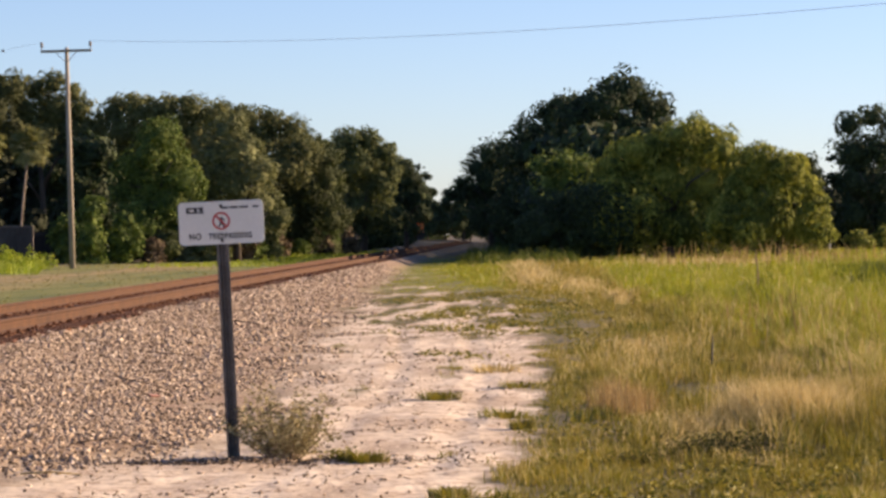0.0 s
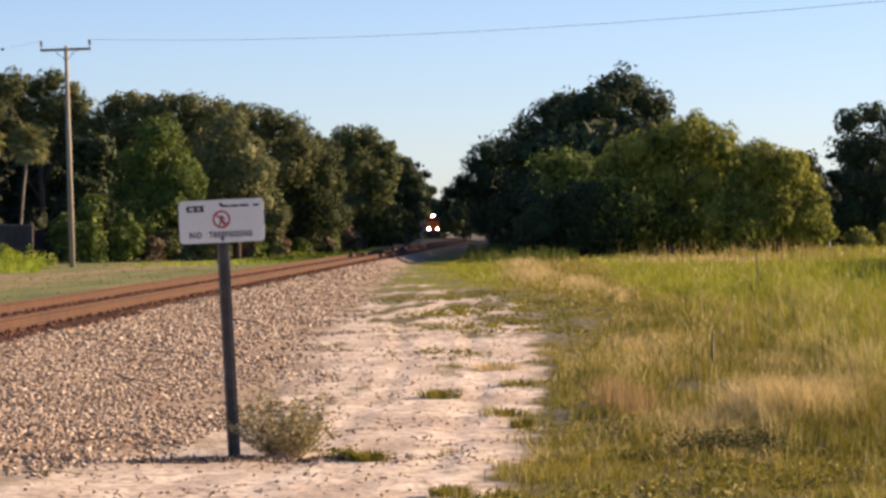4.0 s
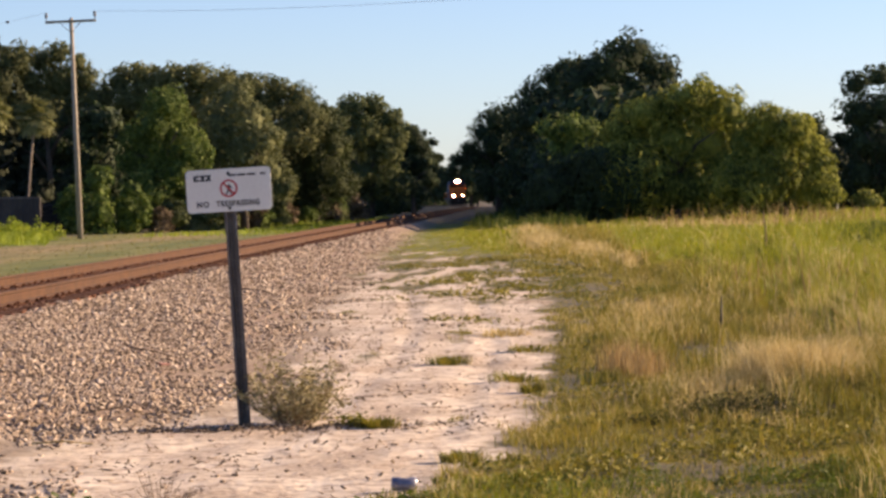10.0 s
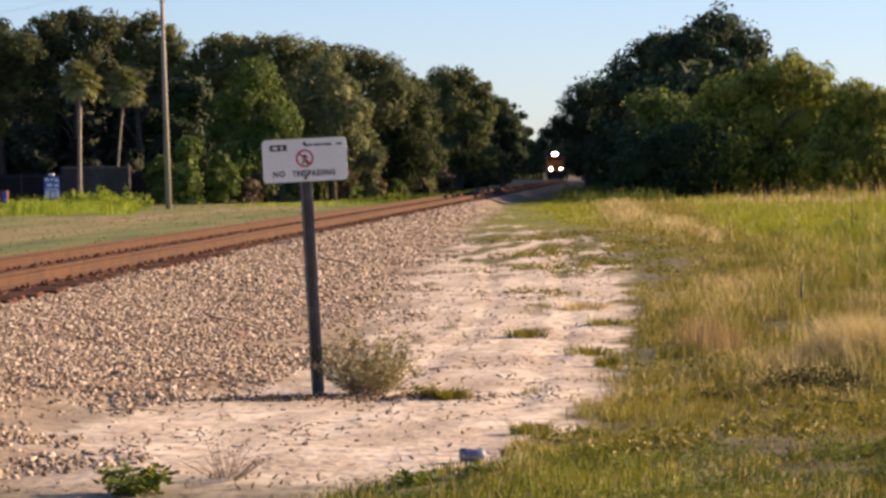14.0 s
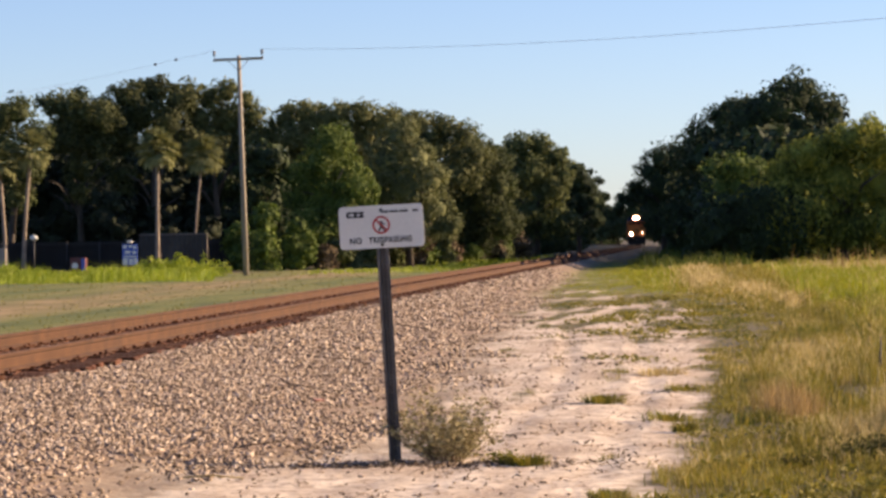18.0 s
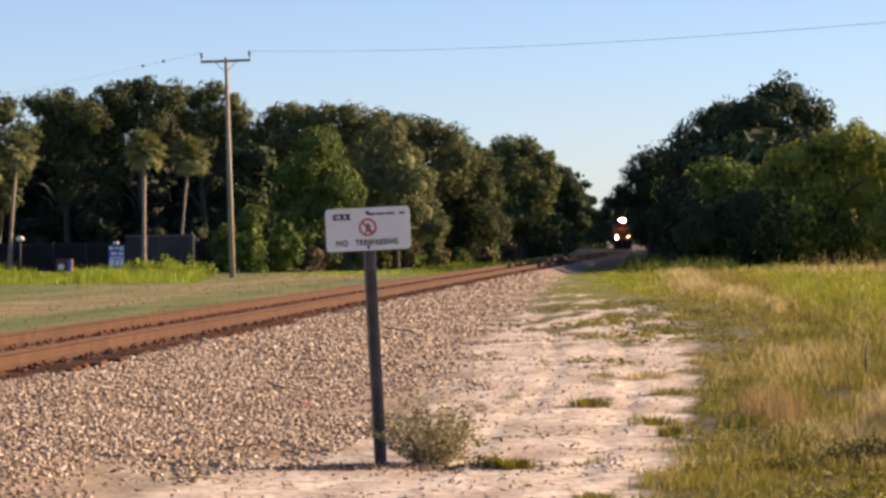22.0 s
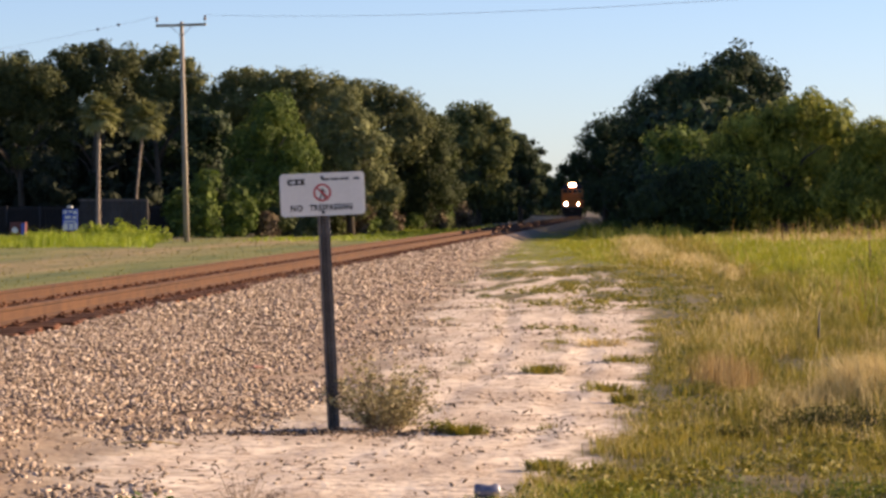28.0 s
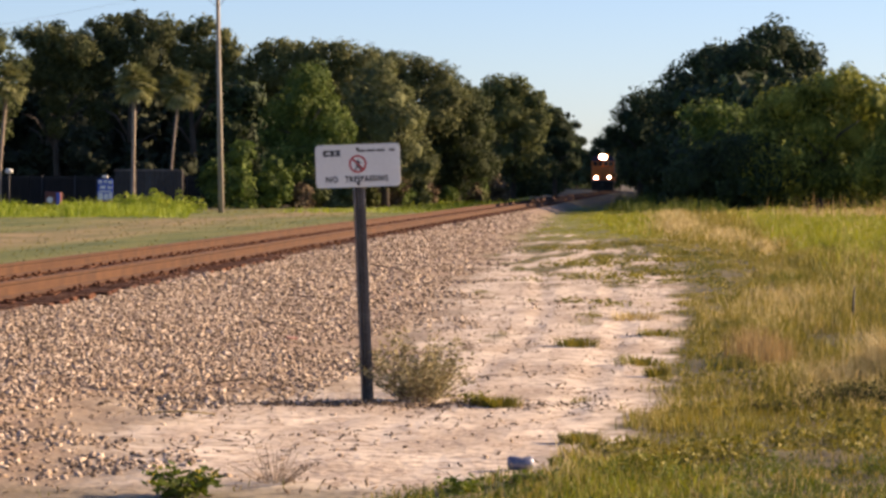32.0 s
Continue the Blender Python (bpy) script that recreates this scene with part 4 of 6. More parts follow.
# near-black leaf colour stands for the shade under the oaks
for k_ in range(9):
    tree("understory_shrub", -50 + 2.7 * k_, 181.5 + 1.2 * math.sin(k_ * 2.1), 4.2 + 0.7 * math.sin(k_ * 1.6), 2.0, -0.8, 800 + k_, M_DEEPSHADE, "undergrowth under the oaks behind the yard, leaf colour darkened for shade", "shrub", "undergrowth", 8, 1000, 0.5, 0, 0.05, 0.5, fill=0.9)
for k_ in range(22):
    u_ = k_ / 21
    tree("low_shrub", -21.0 + 8.2 * u_ + 0.5 * math.sin(k_ * 2.3), 166 + 62 * u_ ** 1.3, 1.5 + 0.5 * math.sin(k_ * 1.7) + 0.5 * u_, 1.0 + 0.25 * math.sin(k_ * 2.9), -0.5, 760 + k_, (M_DRYBRUSH, M_OAK, M_DRYBRUSH, M_MOSS, M_VINE)[k_ % 5], ("tawny dry brush at the wood's edge", "dull green low brush at the wood's edge", "tawny dry brush at the wood's edge", "grey-olive low brush at the wood's edge", "bright green low brush at the wood's edge")[k_ % 5], "shrub", "brush at the wood's edge", 7, 800, 0.2, 0.1, 0.03, 0.5)
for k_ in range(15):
    tree("understory_shrub", -68 + 3.1 * k_, 197 + 3 * math.sin(k_ * 1.9), 8.4 + 0.6 * math.sin(k_ * 2.7), 3.6, -1.0, 230 + k_, M_DEEPSHADE, "undergrowth inside the wood, leaf colour darkened for shade", "shrub", "undergrowth", 8, 1100, 0.6, 0, 0.05, 0.5, fill=0.9)
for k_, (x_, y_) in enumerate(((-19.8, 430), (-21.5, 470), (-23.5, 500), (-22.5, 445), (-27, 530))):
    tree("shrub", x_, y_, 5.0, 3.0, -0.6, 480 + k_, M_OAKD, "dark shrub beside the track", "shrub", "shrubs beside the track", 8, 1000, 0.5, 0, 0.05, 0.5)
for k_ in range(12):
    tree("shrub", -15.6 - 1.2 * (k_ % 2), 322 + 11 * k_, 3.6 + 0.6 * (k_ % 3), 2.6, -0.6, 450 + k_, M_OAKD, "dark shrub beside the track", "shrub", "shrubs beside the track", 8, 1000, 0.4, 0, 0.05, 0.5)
# trees added, mostly out of view, to throw shade over the track
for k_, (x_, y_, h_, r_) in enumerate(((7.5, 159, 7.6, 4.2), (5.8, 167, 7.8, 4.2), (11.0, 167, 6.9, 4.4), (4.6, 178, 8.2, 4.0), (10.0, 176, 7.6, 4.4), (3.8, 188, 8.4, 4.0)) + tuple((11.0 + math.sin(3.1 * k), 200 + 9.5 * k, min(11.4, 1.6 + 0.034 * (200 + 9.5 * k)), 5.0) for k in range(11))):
    tree("dark_tree", x_, y_, h_, r_, -0.8, 560 + k_, M_OAKD, "dense dark green filler tree in the second rank", group="trees right of the track", leaves=1300, size=0.8, lobes=12, turn=41 * k_)
# low trees added to close sun gaps over the rails
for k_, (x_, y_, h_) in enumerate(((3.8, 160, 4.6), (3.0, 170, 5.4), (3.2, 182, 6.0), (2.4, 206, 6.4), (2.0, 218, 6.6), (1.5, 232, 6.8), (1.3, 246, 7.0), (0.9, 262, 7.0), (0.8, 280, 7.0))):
    tree("dark_tree", x_, y_, h_, 3.2, -0.8, 830 + k_, M_OAKD, "dense low dark tree added to keep sun off the track", group="trees right of the track", leaves=1400, size=0.5, lobes=10, turn=29 * k_, fill=0.92)
# deep rank, almost all hidden, there only for its shade
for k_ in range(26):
    tree("dark_tree", 16.5 + 2 * math.sin(k_ * 2.6) - 0.5 * max(k_ - 14, 0), 318 + 12.5 * k_, min(15.2, 12.6 + 0.8 * k_) + 0.6 * math.sin(k_ * 1.4), 6.2, -0.8, 600 + k_, M_OAKD, "dense dark green tree added deep in the wood to shade the track", group="trees right of the track", leaves=700, size=1.1, lobes=10, turn=47 * k_)
# right of the track
tree("willow_tree", 8.4, 147, 7.5, 4.0, -1.6, 301, M_WILLOW, "broad yellow-green willow-like tree with hanging sprays", leaves=21000, size=0.17, droop=0.62, trunk=0.2,
     own=((1.5, 6.2, 1.2), (0.5, 6.3, 1.1), (2.4, 5.7, 1.3), (-0.7, 5.8, 1.0), (-1.9, 5.5, 1.1), (-2.8, 4.7, 1.2), (-0.3, 4.1, 1.8), (1.8, 3.8, 1.8), (-2.6, 2.3, 2.1), (0.3, 1.5, 2.1), (3.2, 1.8, 2.1), (-3.8, 3.2, 1.3), (3.4, 4.9, 1.0), (3.5, 3.4, 1.2)))
tree("willow_tree", 13.7, 145, 6.2, 3.0, -1.2, 302, M_WILLOW, "yellow-green willow-like tree with hanging sprays", leaves=15000, size=0.17, droop=0.62, trunk=0.14,
     own=((-0.8, 4.9, 1.1), (0.2, 4.6, 1.1), (-1.3, 3.7, 1.3), (1.0, 3.7, 1.0), (0.0, 2.8, 1.4), (1.6, 2.5, 1.0), (2.0, 3.1, 0.6), (-1.0, 1.7, 1.6), (1.0, 1.4, 1.3), (-2.4, 2.0, 1.3), (2.1, 1.5, 0.8)))
# dark leaves here paint the shadow on the willow group's lower left
tree("willow_tree", 2.8, 146, 4.0, 3.0, -1.4, 303, M_OAKD, "low willow-like tree with hanging sprays, leaf colour darkened for shade", leaves=9000, size=0.18, droop=0.5, trunk=0.14,
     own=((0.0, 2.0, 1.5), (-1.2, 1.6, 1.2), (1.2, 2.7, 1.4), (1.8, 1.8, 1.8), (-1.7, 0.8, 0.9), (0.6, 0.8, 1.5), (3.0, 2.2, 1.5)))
tree("young_tree", 3.0, 152, 6.0, 1.6, 0, 304, M_VINE, "young fresh-green tree with loose upright sprays", leaves=2600, size=0.24, droop=-0.35, trunk=0.08,
     own=((0.0, 5.2, 0.9), (-1.2, 5.1, 0.7), (0.9, 4.9, 0.9), (0.3, 4.1, 1.2), (-0.7, 4.1, 1.0), (0.2, 2.8, 1.2)))
for k_, (x_, y_, h_, n_, own_) in enumerate((
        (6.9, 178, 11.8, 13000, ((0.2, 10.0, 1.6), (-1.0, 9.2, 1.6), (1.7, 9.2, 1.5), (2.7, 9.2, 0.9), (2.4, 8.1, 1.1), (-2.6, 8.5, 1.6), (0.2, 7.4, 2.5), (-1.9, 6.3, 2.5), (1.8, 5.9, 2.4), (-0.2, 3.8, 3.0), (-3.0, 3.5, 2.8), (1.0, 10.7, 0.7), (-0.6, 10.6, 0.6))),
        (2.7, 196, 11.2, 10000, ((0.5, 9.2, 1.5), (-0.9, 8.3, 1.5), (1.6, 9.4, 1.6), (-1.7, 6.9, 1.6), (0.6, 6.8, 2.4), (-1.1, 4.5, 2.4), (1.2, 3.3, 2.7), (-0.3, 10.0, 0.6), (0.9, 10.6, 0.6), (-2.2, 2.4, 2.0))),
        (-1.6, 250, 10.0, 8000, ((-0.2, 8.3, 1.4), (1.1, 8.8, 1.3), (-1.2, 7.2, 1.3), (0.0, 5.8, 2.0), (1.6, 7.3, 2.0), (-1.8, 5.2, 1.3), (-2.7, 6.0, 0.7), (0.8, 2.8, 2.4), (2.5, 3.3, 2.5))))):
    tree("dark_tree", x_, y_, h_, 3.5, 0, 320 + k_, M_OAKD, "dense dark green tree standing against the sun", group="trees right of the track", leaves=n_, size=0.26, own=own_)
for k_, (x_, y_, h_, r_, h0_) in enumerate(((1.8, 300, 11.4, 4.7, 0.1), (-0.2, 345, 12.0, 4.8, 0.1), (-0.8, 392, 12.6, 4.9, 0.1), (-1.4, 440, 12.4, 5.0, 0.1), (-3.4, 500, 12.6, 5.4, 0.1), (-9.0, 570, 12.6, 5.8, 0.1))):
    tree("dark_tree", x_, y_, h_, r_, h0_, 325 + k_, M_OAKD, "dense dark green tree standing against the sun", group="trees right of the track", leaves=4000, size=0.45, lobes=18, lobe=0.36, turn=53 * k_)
# hidden tall rank, added to keep the train and rails shaded
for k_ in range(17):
    tree("dark_tree", 8.5 + 1.5 * math.sin(k_ * 2.2) - 0.55 * max(k_ - 9, 0), 292 + 19 * k_, 16.2 + 0.9 * math.sin(k_ * 1.4), 6.0, -0.8, 460 + k_, M_OAKD, "dense dark green filler tree in the second rank", group="trees right of the track", leaves=1200, size=0.95, lobes=10, turn=47 * k_)
# mostly fillers, added so that the track stays in shade
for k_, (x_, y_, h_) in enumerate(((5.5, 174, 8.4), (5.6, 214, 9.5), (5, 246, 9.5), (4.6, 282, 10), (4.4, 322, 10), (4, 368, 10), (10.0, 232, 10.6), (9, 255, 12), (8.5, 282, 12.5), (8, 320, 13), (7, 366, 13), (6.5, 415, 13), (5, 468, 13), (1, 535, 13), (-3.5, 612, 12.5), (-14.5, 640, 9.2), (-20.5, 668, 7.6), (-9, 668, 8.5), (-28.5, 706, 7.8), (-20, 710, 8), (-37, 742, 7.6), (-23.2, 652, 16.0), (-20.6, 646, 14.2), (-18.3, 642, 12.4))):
    tree("dark_tree", x_, y_, h_, 3.3 if k_ > 20 else 5.8 if h_ > 11 else 4.4, -0.8, 380 + k_, M_OAKD, "dense dark green filler tree in the second rank", group="trees right of the track", fill=0.84, leaves=3500 if k_ > 20 else 1500, size=0.85, lobes=12, turn=31 * k_)
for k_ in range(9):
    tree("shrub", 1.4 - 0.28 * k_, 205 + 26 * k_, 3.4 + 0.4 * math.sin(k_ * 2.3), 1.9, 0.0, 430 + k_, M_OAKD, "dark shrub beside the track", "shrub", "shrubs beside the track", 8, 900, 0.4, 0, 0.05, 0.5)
for k_, (x_, y_, h_, r_, h0_) in enumerate(((38.5, 240, 12.2, 4.2, -0.6), (27.4, 262, 9.0, 3.8, -0.8), (23.2, 268, 9.0, 4.0, -0.8), (32.5, 264, 10.0, 4.4, -0.8), (38.5, 268, 10.5, 4.6, -0.8), (44, 262, 11, 4.6, -0.8))):
    tree("dark_tree", x_, y_, h_, r_, h0_, 350 + k_, M_OAKD, "upright dark tree beyond the field", group="trees beyond the field", leaves=4200, size=0.42, lobes=26, lobe=0.30, turn=71 * k_)
for k_, (x_, y_, h_, own_) in enumerate((
        (30.0, 235, 12.0, ((-1.8, 10.2, 1.3), (0.2, 10.8, 1.2), (1.8, 10.1, 1.2), (-1.2, 7.8, 1.8), (1.1, 7.8, 1.8), (-0.8, 5.2, 2.0), (1.5, 4.9, 1.9), (-1.3, 2.6, 1.9), (1.5, 2.4, 1.9))),
        (36.4, 240, 13.8, ((-0.3, 8.8, 1.5), (0.9, 10.2, 1.4), (-0.8, 6.4, 2.0), (1.1, 5.9, 2.2), (0.1, 3.0, 2.3), (-1.3, 1.9, 1.6), (0.5, 12.6, 0.6), (-0.7, 11.9, 0.5), (1.4, 13.3, 0.6), (0.7, 11.4, 0.7))))):
    tree("field_tree", x_, y_, h_, 3.0, 0, 345 + k_, M_OAKD, ("upright dark tree beyond the field, leafy to the ground", "tall dark tree with a thin ragged top beyond the field")[k_], "tree", "trees beyond the field", leaves=9000, size=0.28, own=own_)
for k_, (x_, y_, r_) in enumerate(((24.5, 228, 1.25), (28.1, 228, 1.3), (30.2, 229, 1.3), (33.6, 229, 1.4), (36.6, 230, 1.5), (39.8, 230, 1.5))):
    tree("hedge_shrub", x_, y_, (1.9, 1.75, 2.0, 1.6, 1.9, 1.7)[k_], r_, -0.5, 370 + k_, M_WILLOW if k_ < 3 else M_OAK, "clipped low hedge shrub beyond the field", "shrub", "shrubs beyond the field", 9, 1300, 0.24, 0, 0.04, 0.5)
# backdrop whose leaf colour carries the deep shade behind the hedge
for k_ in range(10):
    tree("understory_shrub", 22.4 + 2.7 * k_, 252 + 2 * math.sin(k_ * 2.1), 5.4 + 0.8 * math.sin(k_ * 1.6), 2.2, -0.8, 850 + k_, M_DEEPSHADE, "undergrowth under the trees beyond the field, leaf colour darkened for shade", "shrub", "undergrowth", 8, 900, 0.5, 0, 0.05, 0.5, fill=0.9)
for k_ in range(20):
    tree("distant_tree", -200 + k_ * 13 + 4 * math.sin(k_ * 2.1), 780 + 20 * math.cos(k_ * 1.7), 8.4 + 1.2 * math.sin(k_ * 1.3), 7.5, -2.5, 400 + k_, M_OAK, "far tree closing the view down the track", group="far trees", leaves=500, size=1.4, lobes=8)


# ---- cabbage palms ----
def frond_mesh(seed):
    """A fan leaf on its stalk, drooping at the tip, along +x."""
    r = random.Random(seed)
    sh = Shape().tube([(0, 0, 0), (0.4, 0, 0.13), (0.62, 0, 0.15)], [0.03, 0.022, 0.016], 5)
    for k in range(13):
        a = radians(-78 + 13 * k + r.uniform(-3, 3))
        l = 0.92 * (0.72 + 0.28 * math.cos(a)) * r.uniform(0.88, 1.08)
        d, s = Vector((math.cos(a), math.sin(a), 0)), Vector((-math.sin(a), math.cos(a), 0)) * 0.075
        b, m_, e = Vector((0.62, 0, 0.15)), Vector((0.62, 0, 0.12)) + d * l * 0.6, Vector((0.62, 0, -0.16)) + d * l * r.uniform(0.9, 1.0)
        sh.add([b, m_ + s, e, m_ - s, m_ - Vector((0, 0, 0.03))], [[0, 1, 4], [0, 4, 3], [1, 2, 4], [4, 2, 3]])
    return sh.mesh("frond")


FRONDS = [frond_mesh(k) for k in range(4)]
for me_ in FRONDS:
    me_.materials.append(M_PALM)


def palm(x, y, h, lean, seed, girth=1.0):
    r = random.Random(seed)
    p = thing("cabbage_palm", pose(x, y, 0), "tall slender cabbage palm with a pale trunk and fan leaves", "palm tree", "palms")
    pts = [Vector((lean * (k / 6) ** 1.5, 0, h * k / 6 - (0.2 if k == 0 else 0))) for k in range(7)]
    part("trunk", Shape().tube(pts, [q * girth for q in (0.19, 0.135, 0.12, 0.115, 0.115, 0.12, 0.13)], 10), M_PALMTRUNK, p, "pale grey-brown ringed trunk")
    top = pts[-1]
    for k in range(30):
        el = 88 - 132 * (k / 29) + r.uniform(-8, 8)
        part("frond", FRONDS[k % 4], None, p, "", Matrix.Translation(top) @ pose(0, 0, 0, r.uniform(-20, 20), -el, 137.5 * k))
    return p


for k_, (x_, y_, h_, l_) in enumerate(((-29.4, 157, 6.8, 0.08), (-28.9, 166, 6.8, 0.6), (-39.2, 166, 7.2, 0.55), (-40.0, 165, 6.4, -0.35))):
    palm(x_, y_, h_, l_, 500 + k_, 0.6 if k_ == 1 else 0.95)


# ---- plants on the sand ----
def leaf_cards(n, place, size, seed, flat=0.3):
    """n small pointed leaves about the places given, as places and triangles."""
    r = np.random.default_rng(seed)
    p = np.asarray(place, float)
    a = r.normal(0, 1, (len(p), 3)) * [1, 1, flat]
    a /= np.linalg.norm(a, axis=1)[:, None]
    b = np.cross(a, r.normal(0, 1, (len(p), 3)))
    b /= np.linalg.norm(b, axis=1)[:, None]
    s = (size * r.uniform(0.6, 1.4, len(p)))[:, None]
    v = np.stack([p, p + a * s * 0.5 + b * s * 0.22, p + a * s, p + a * s * 0.5 - b * s * 0.22], 1).reshape(-1, 3)
    i = 4 * np.arange(len(p))[:, None]
    return v, np.concatenate([i + [0, 1, 2], i + [0, 2, 3]])


def weed(name, x, y, h, rad, seed, mat, label, stems=26, leaves=26, size=0.03, flowers=0, flower_mat=None):
    r = random.Random(seed)
    t = thing(name, pose(x, y, float(height(x, y))), label, "plant")
    spots, tips = [], []
    for k in range(stems):
        a, q = r.uniform(0, 6.283), math.sqrt(r.uniform(0.02, 1)) * rad
        e = Vector((math.cos(a) * q, math.sin(a) * q, h * r.uniform(0.45, 1.0) * (1 - 0.45 * (q / rad) ** 2)))
        b = Vector((e.x * 0.25, e.y * 0.25, -0.01))
        m = b.lerp(e, 0.55) + Vector((e.x * 0.10, e.y * 0.10, 0.02))
        part("stem", Shape().tube([b, m, e], [0.0028, 0.002, 0.001], 4, False), M_TWIG, t)
        tips.append(e)
        for j in range(leaves):
            f = r.uniform(0.15, 1.05)
            c = (b.lerp(m, f / 0.55) if f < 0.55 else m.lerp(e, (f - 0.55) / 0.45))
            spots.append((c.x + r.gauss(0, 0.018), c.y + r.gauss(0, 0.018), max(c.z + r.gauss(0, 0.015), 0.004)))
    part("foliage", tri_mesh("foliage", *leaf_cards(len(spots), spots, size, seed)), mat, t)
    for k in range(flowers):
        e = tips[k % len(tips)]
        fl = Shape()
        for j in range(5):
            c, s = math.cos(j * 1.2566), math.sin(j * 1.2566)
            fl.add([(0, 0, 0), (0.016 * c - 0.007 * s, 0.016 * s + 0.007 * c, 0.006), (0.026 * c, 0.026 * s, 0.002), (0.016 * c + 0.007 * s, 0.016 * s - 0.007 * c, 0.006)], [[0, 1, 2, 3]])
        part("flower", fl, flower_mat or M_FLOWER, t, "small yellow flower" if flower_mat is None else "small pale flower", pose(e.x, e.y, e.z + 0.01, r.uniform(-40, 40), r.uniform(-40, 40), 0))
    return t


weed("roadside_weed", -1.70, 20.02, 0.58, 0.44, 601, M_WEED, "dusty grey-green weed growing at the foot of the post", 84, 46, 0.034)
weed("roadside_weed", -1.62, 20.6, 0.34, 0.26, 607, M_WEED, "sparse dry weed behind the post", 22, 22, 0.03)
weed("roadside_weed", -1.30, 19.55, 0.10, 0.16, 602, M_OLIVE, "low olive weed flat on the sand", 16, 18, 0.03)
weed("flowering_weed", -2.34, 13.8, 0.20, 0.17, 603, M_CLOVER, "leafy green weed with yellow flowers", 20, 24, 0.05, 9)
weed("dry_weed", -1.95, 14.35, 0.22, 0.26, 604, M_TWIG, "wispy brown dry weed", 26, 8, 0.018)
weed("dry_weed", -1.75, 26.0, 0.16, 0.14, 605, M_TWIG, "small brown dry weed on the sand", 12, 10, 0.02)
weed("roadside_weed", -0.62, 14.1, 0.07, 0.16, 610, M_CLOVER, "low green weed beside the path", 24, 20, 0.035)
weed("roadside_weed", -0.95, 13.9, 0.06, 0.14, 611, M_CLOVER, "low green weed beside the path", 20, 20, 0.035)


def ground_cover(name, spots, mat, label, seed, leaf=0.034):
    """Low leafy clumps, each a dome of small leaves, joined."""
    r = np.random.default_rng(seed)
    pts = []
    for x, y, rad, h, n in spots:
        a, q, u = r.uniform(0, 2 * np.pi, n), rad * np.sqrt(r.uniform(0, 1, n)), r.uniform(0.15, 1, n) ** 0.6
        px, py = x + q * np.cos(a), y + q * np.sin(a)
        pts.append(np.stack([px, py, height(px, py) + h * u * (1 - 0.6 * (q / rad) ** 2)], 1))
    pts = np.concatenate(pts)
    v, t = leaf_cards(len(pts), pts, leaf, seed, 0.6)
    return tagged(part(name, tri_mesh(name, v, t), mat), label, "weeds", kind="stuff")


def cover_spots(n, y0, y1, h, seed, want):
    r = np.random.default_rng(seed)
    x, y = r.uniform(-1.3, 4.6, n), r.uniform(y0, y1, n)
    ok = (x > lerp(y, EDGE) + 0.05) & ((x > -0.3) | (y < 13.6) | (y > 15.2)) & (r.uniform(0, 1, n) < want(x, y))
    return [(a, b, r.uniform(0.05, 0.15), h * r.uniform(0.5, 1.4), int(r.uniform(30, 60))) for a, b in zip(x[ok], y[ok])]


ground_cover("clover_patch", cover_spots(700, 12.6, 15.2, 0.12, 701, lambda x, y: np.clip(0.6 + 0.7 * wob(x, y, 0.5, 30), 0.05, 1)), M_CLOVER, "fresh green low weeds in the foreground grass", 702, 0.019)
ground_cover("olive_weeds", cover_spots(1500, 14.6, 24, 0.085, 703, lambda x, y: np.clip(0.25 + 0.8 * wob(x, y, 0.6, 31), 0.02, 1)), M_OLIVE, "dull olive low weeds among the grass", 704)
ground_cover("dark_weeds", [(1.36 + 0.5 * math.cos(k * 2.4) * (k / 26), 19.4 + 0.35 * math.sin(k * 2.4) * (k / 26), 0.13, 0.22, 110) for k in range(26)] + [(0.6 + 0.03 * k, 19.0 + 0.05 * (k % 3), 0.09, 0.10, 40) for k in range(14)] + [(2.2 + 0.08 * k, 19.6 + 0.1 * (k % 3), 0.10, 0.12, 40) for k in range(9)] + [(1.62 + 0.06 * k, 14.0 + 0.1 * (k % 2), 0.12, 0.12, 50) for k in range(7)], M_DKWEED, "dark green low weeds in the grass", 706, 0.024)

rw_ = random.Random(76)
ground_cover("creeping_weeds", [(rw_.gauss(cx_, 0.55), rw_.gauss(cy_, 1.0), rw_.uniform(0.12, 0.34), rw_.uniform(0.05, 0.12), 46) for cx_, cy_, n_ in ((-0.2, 71, 16), (-1.4, 66, 16), (0.4, 62, 16), (-0.6, 56, 18), (0.6, 55, 12), (-1.6, 52, 12), (-0.2, 48, 14), (0.3, 42.5, 9), (-1.0, 45, 9), (-0.3, 36, 4)) for k in range(n_)], M_OLIVE, "dull green weeds creeping over the sand", 709, 0.06)
rw_ = random.Random(77)
ground_cover("verge_weeds", [(rw_.uniform(-42, -22.6), rw_.uniform(133, 141), rw_.uniform(0.3, 0.8), rw_.uniform(0.15, 0.65), 90) for k in range(240)]
             + [(rw_.gauss(cx_, 0.55), rw_.gauss(138, 0.8), rw_.uniform(0.25, 0.55), rw_.uniform(0.5, hh_), 120) for cx_, hh_ in ((-26.0, 1.2), (-24.3, 1.35), (-25.1, 0.9), (-33.5, 0.8)) for k in range(22)], M_LIME, "bright lime-green leafy weeds before the yard", 708, 0.15)


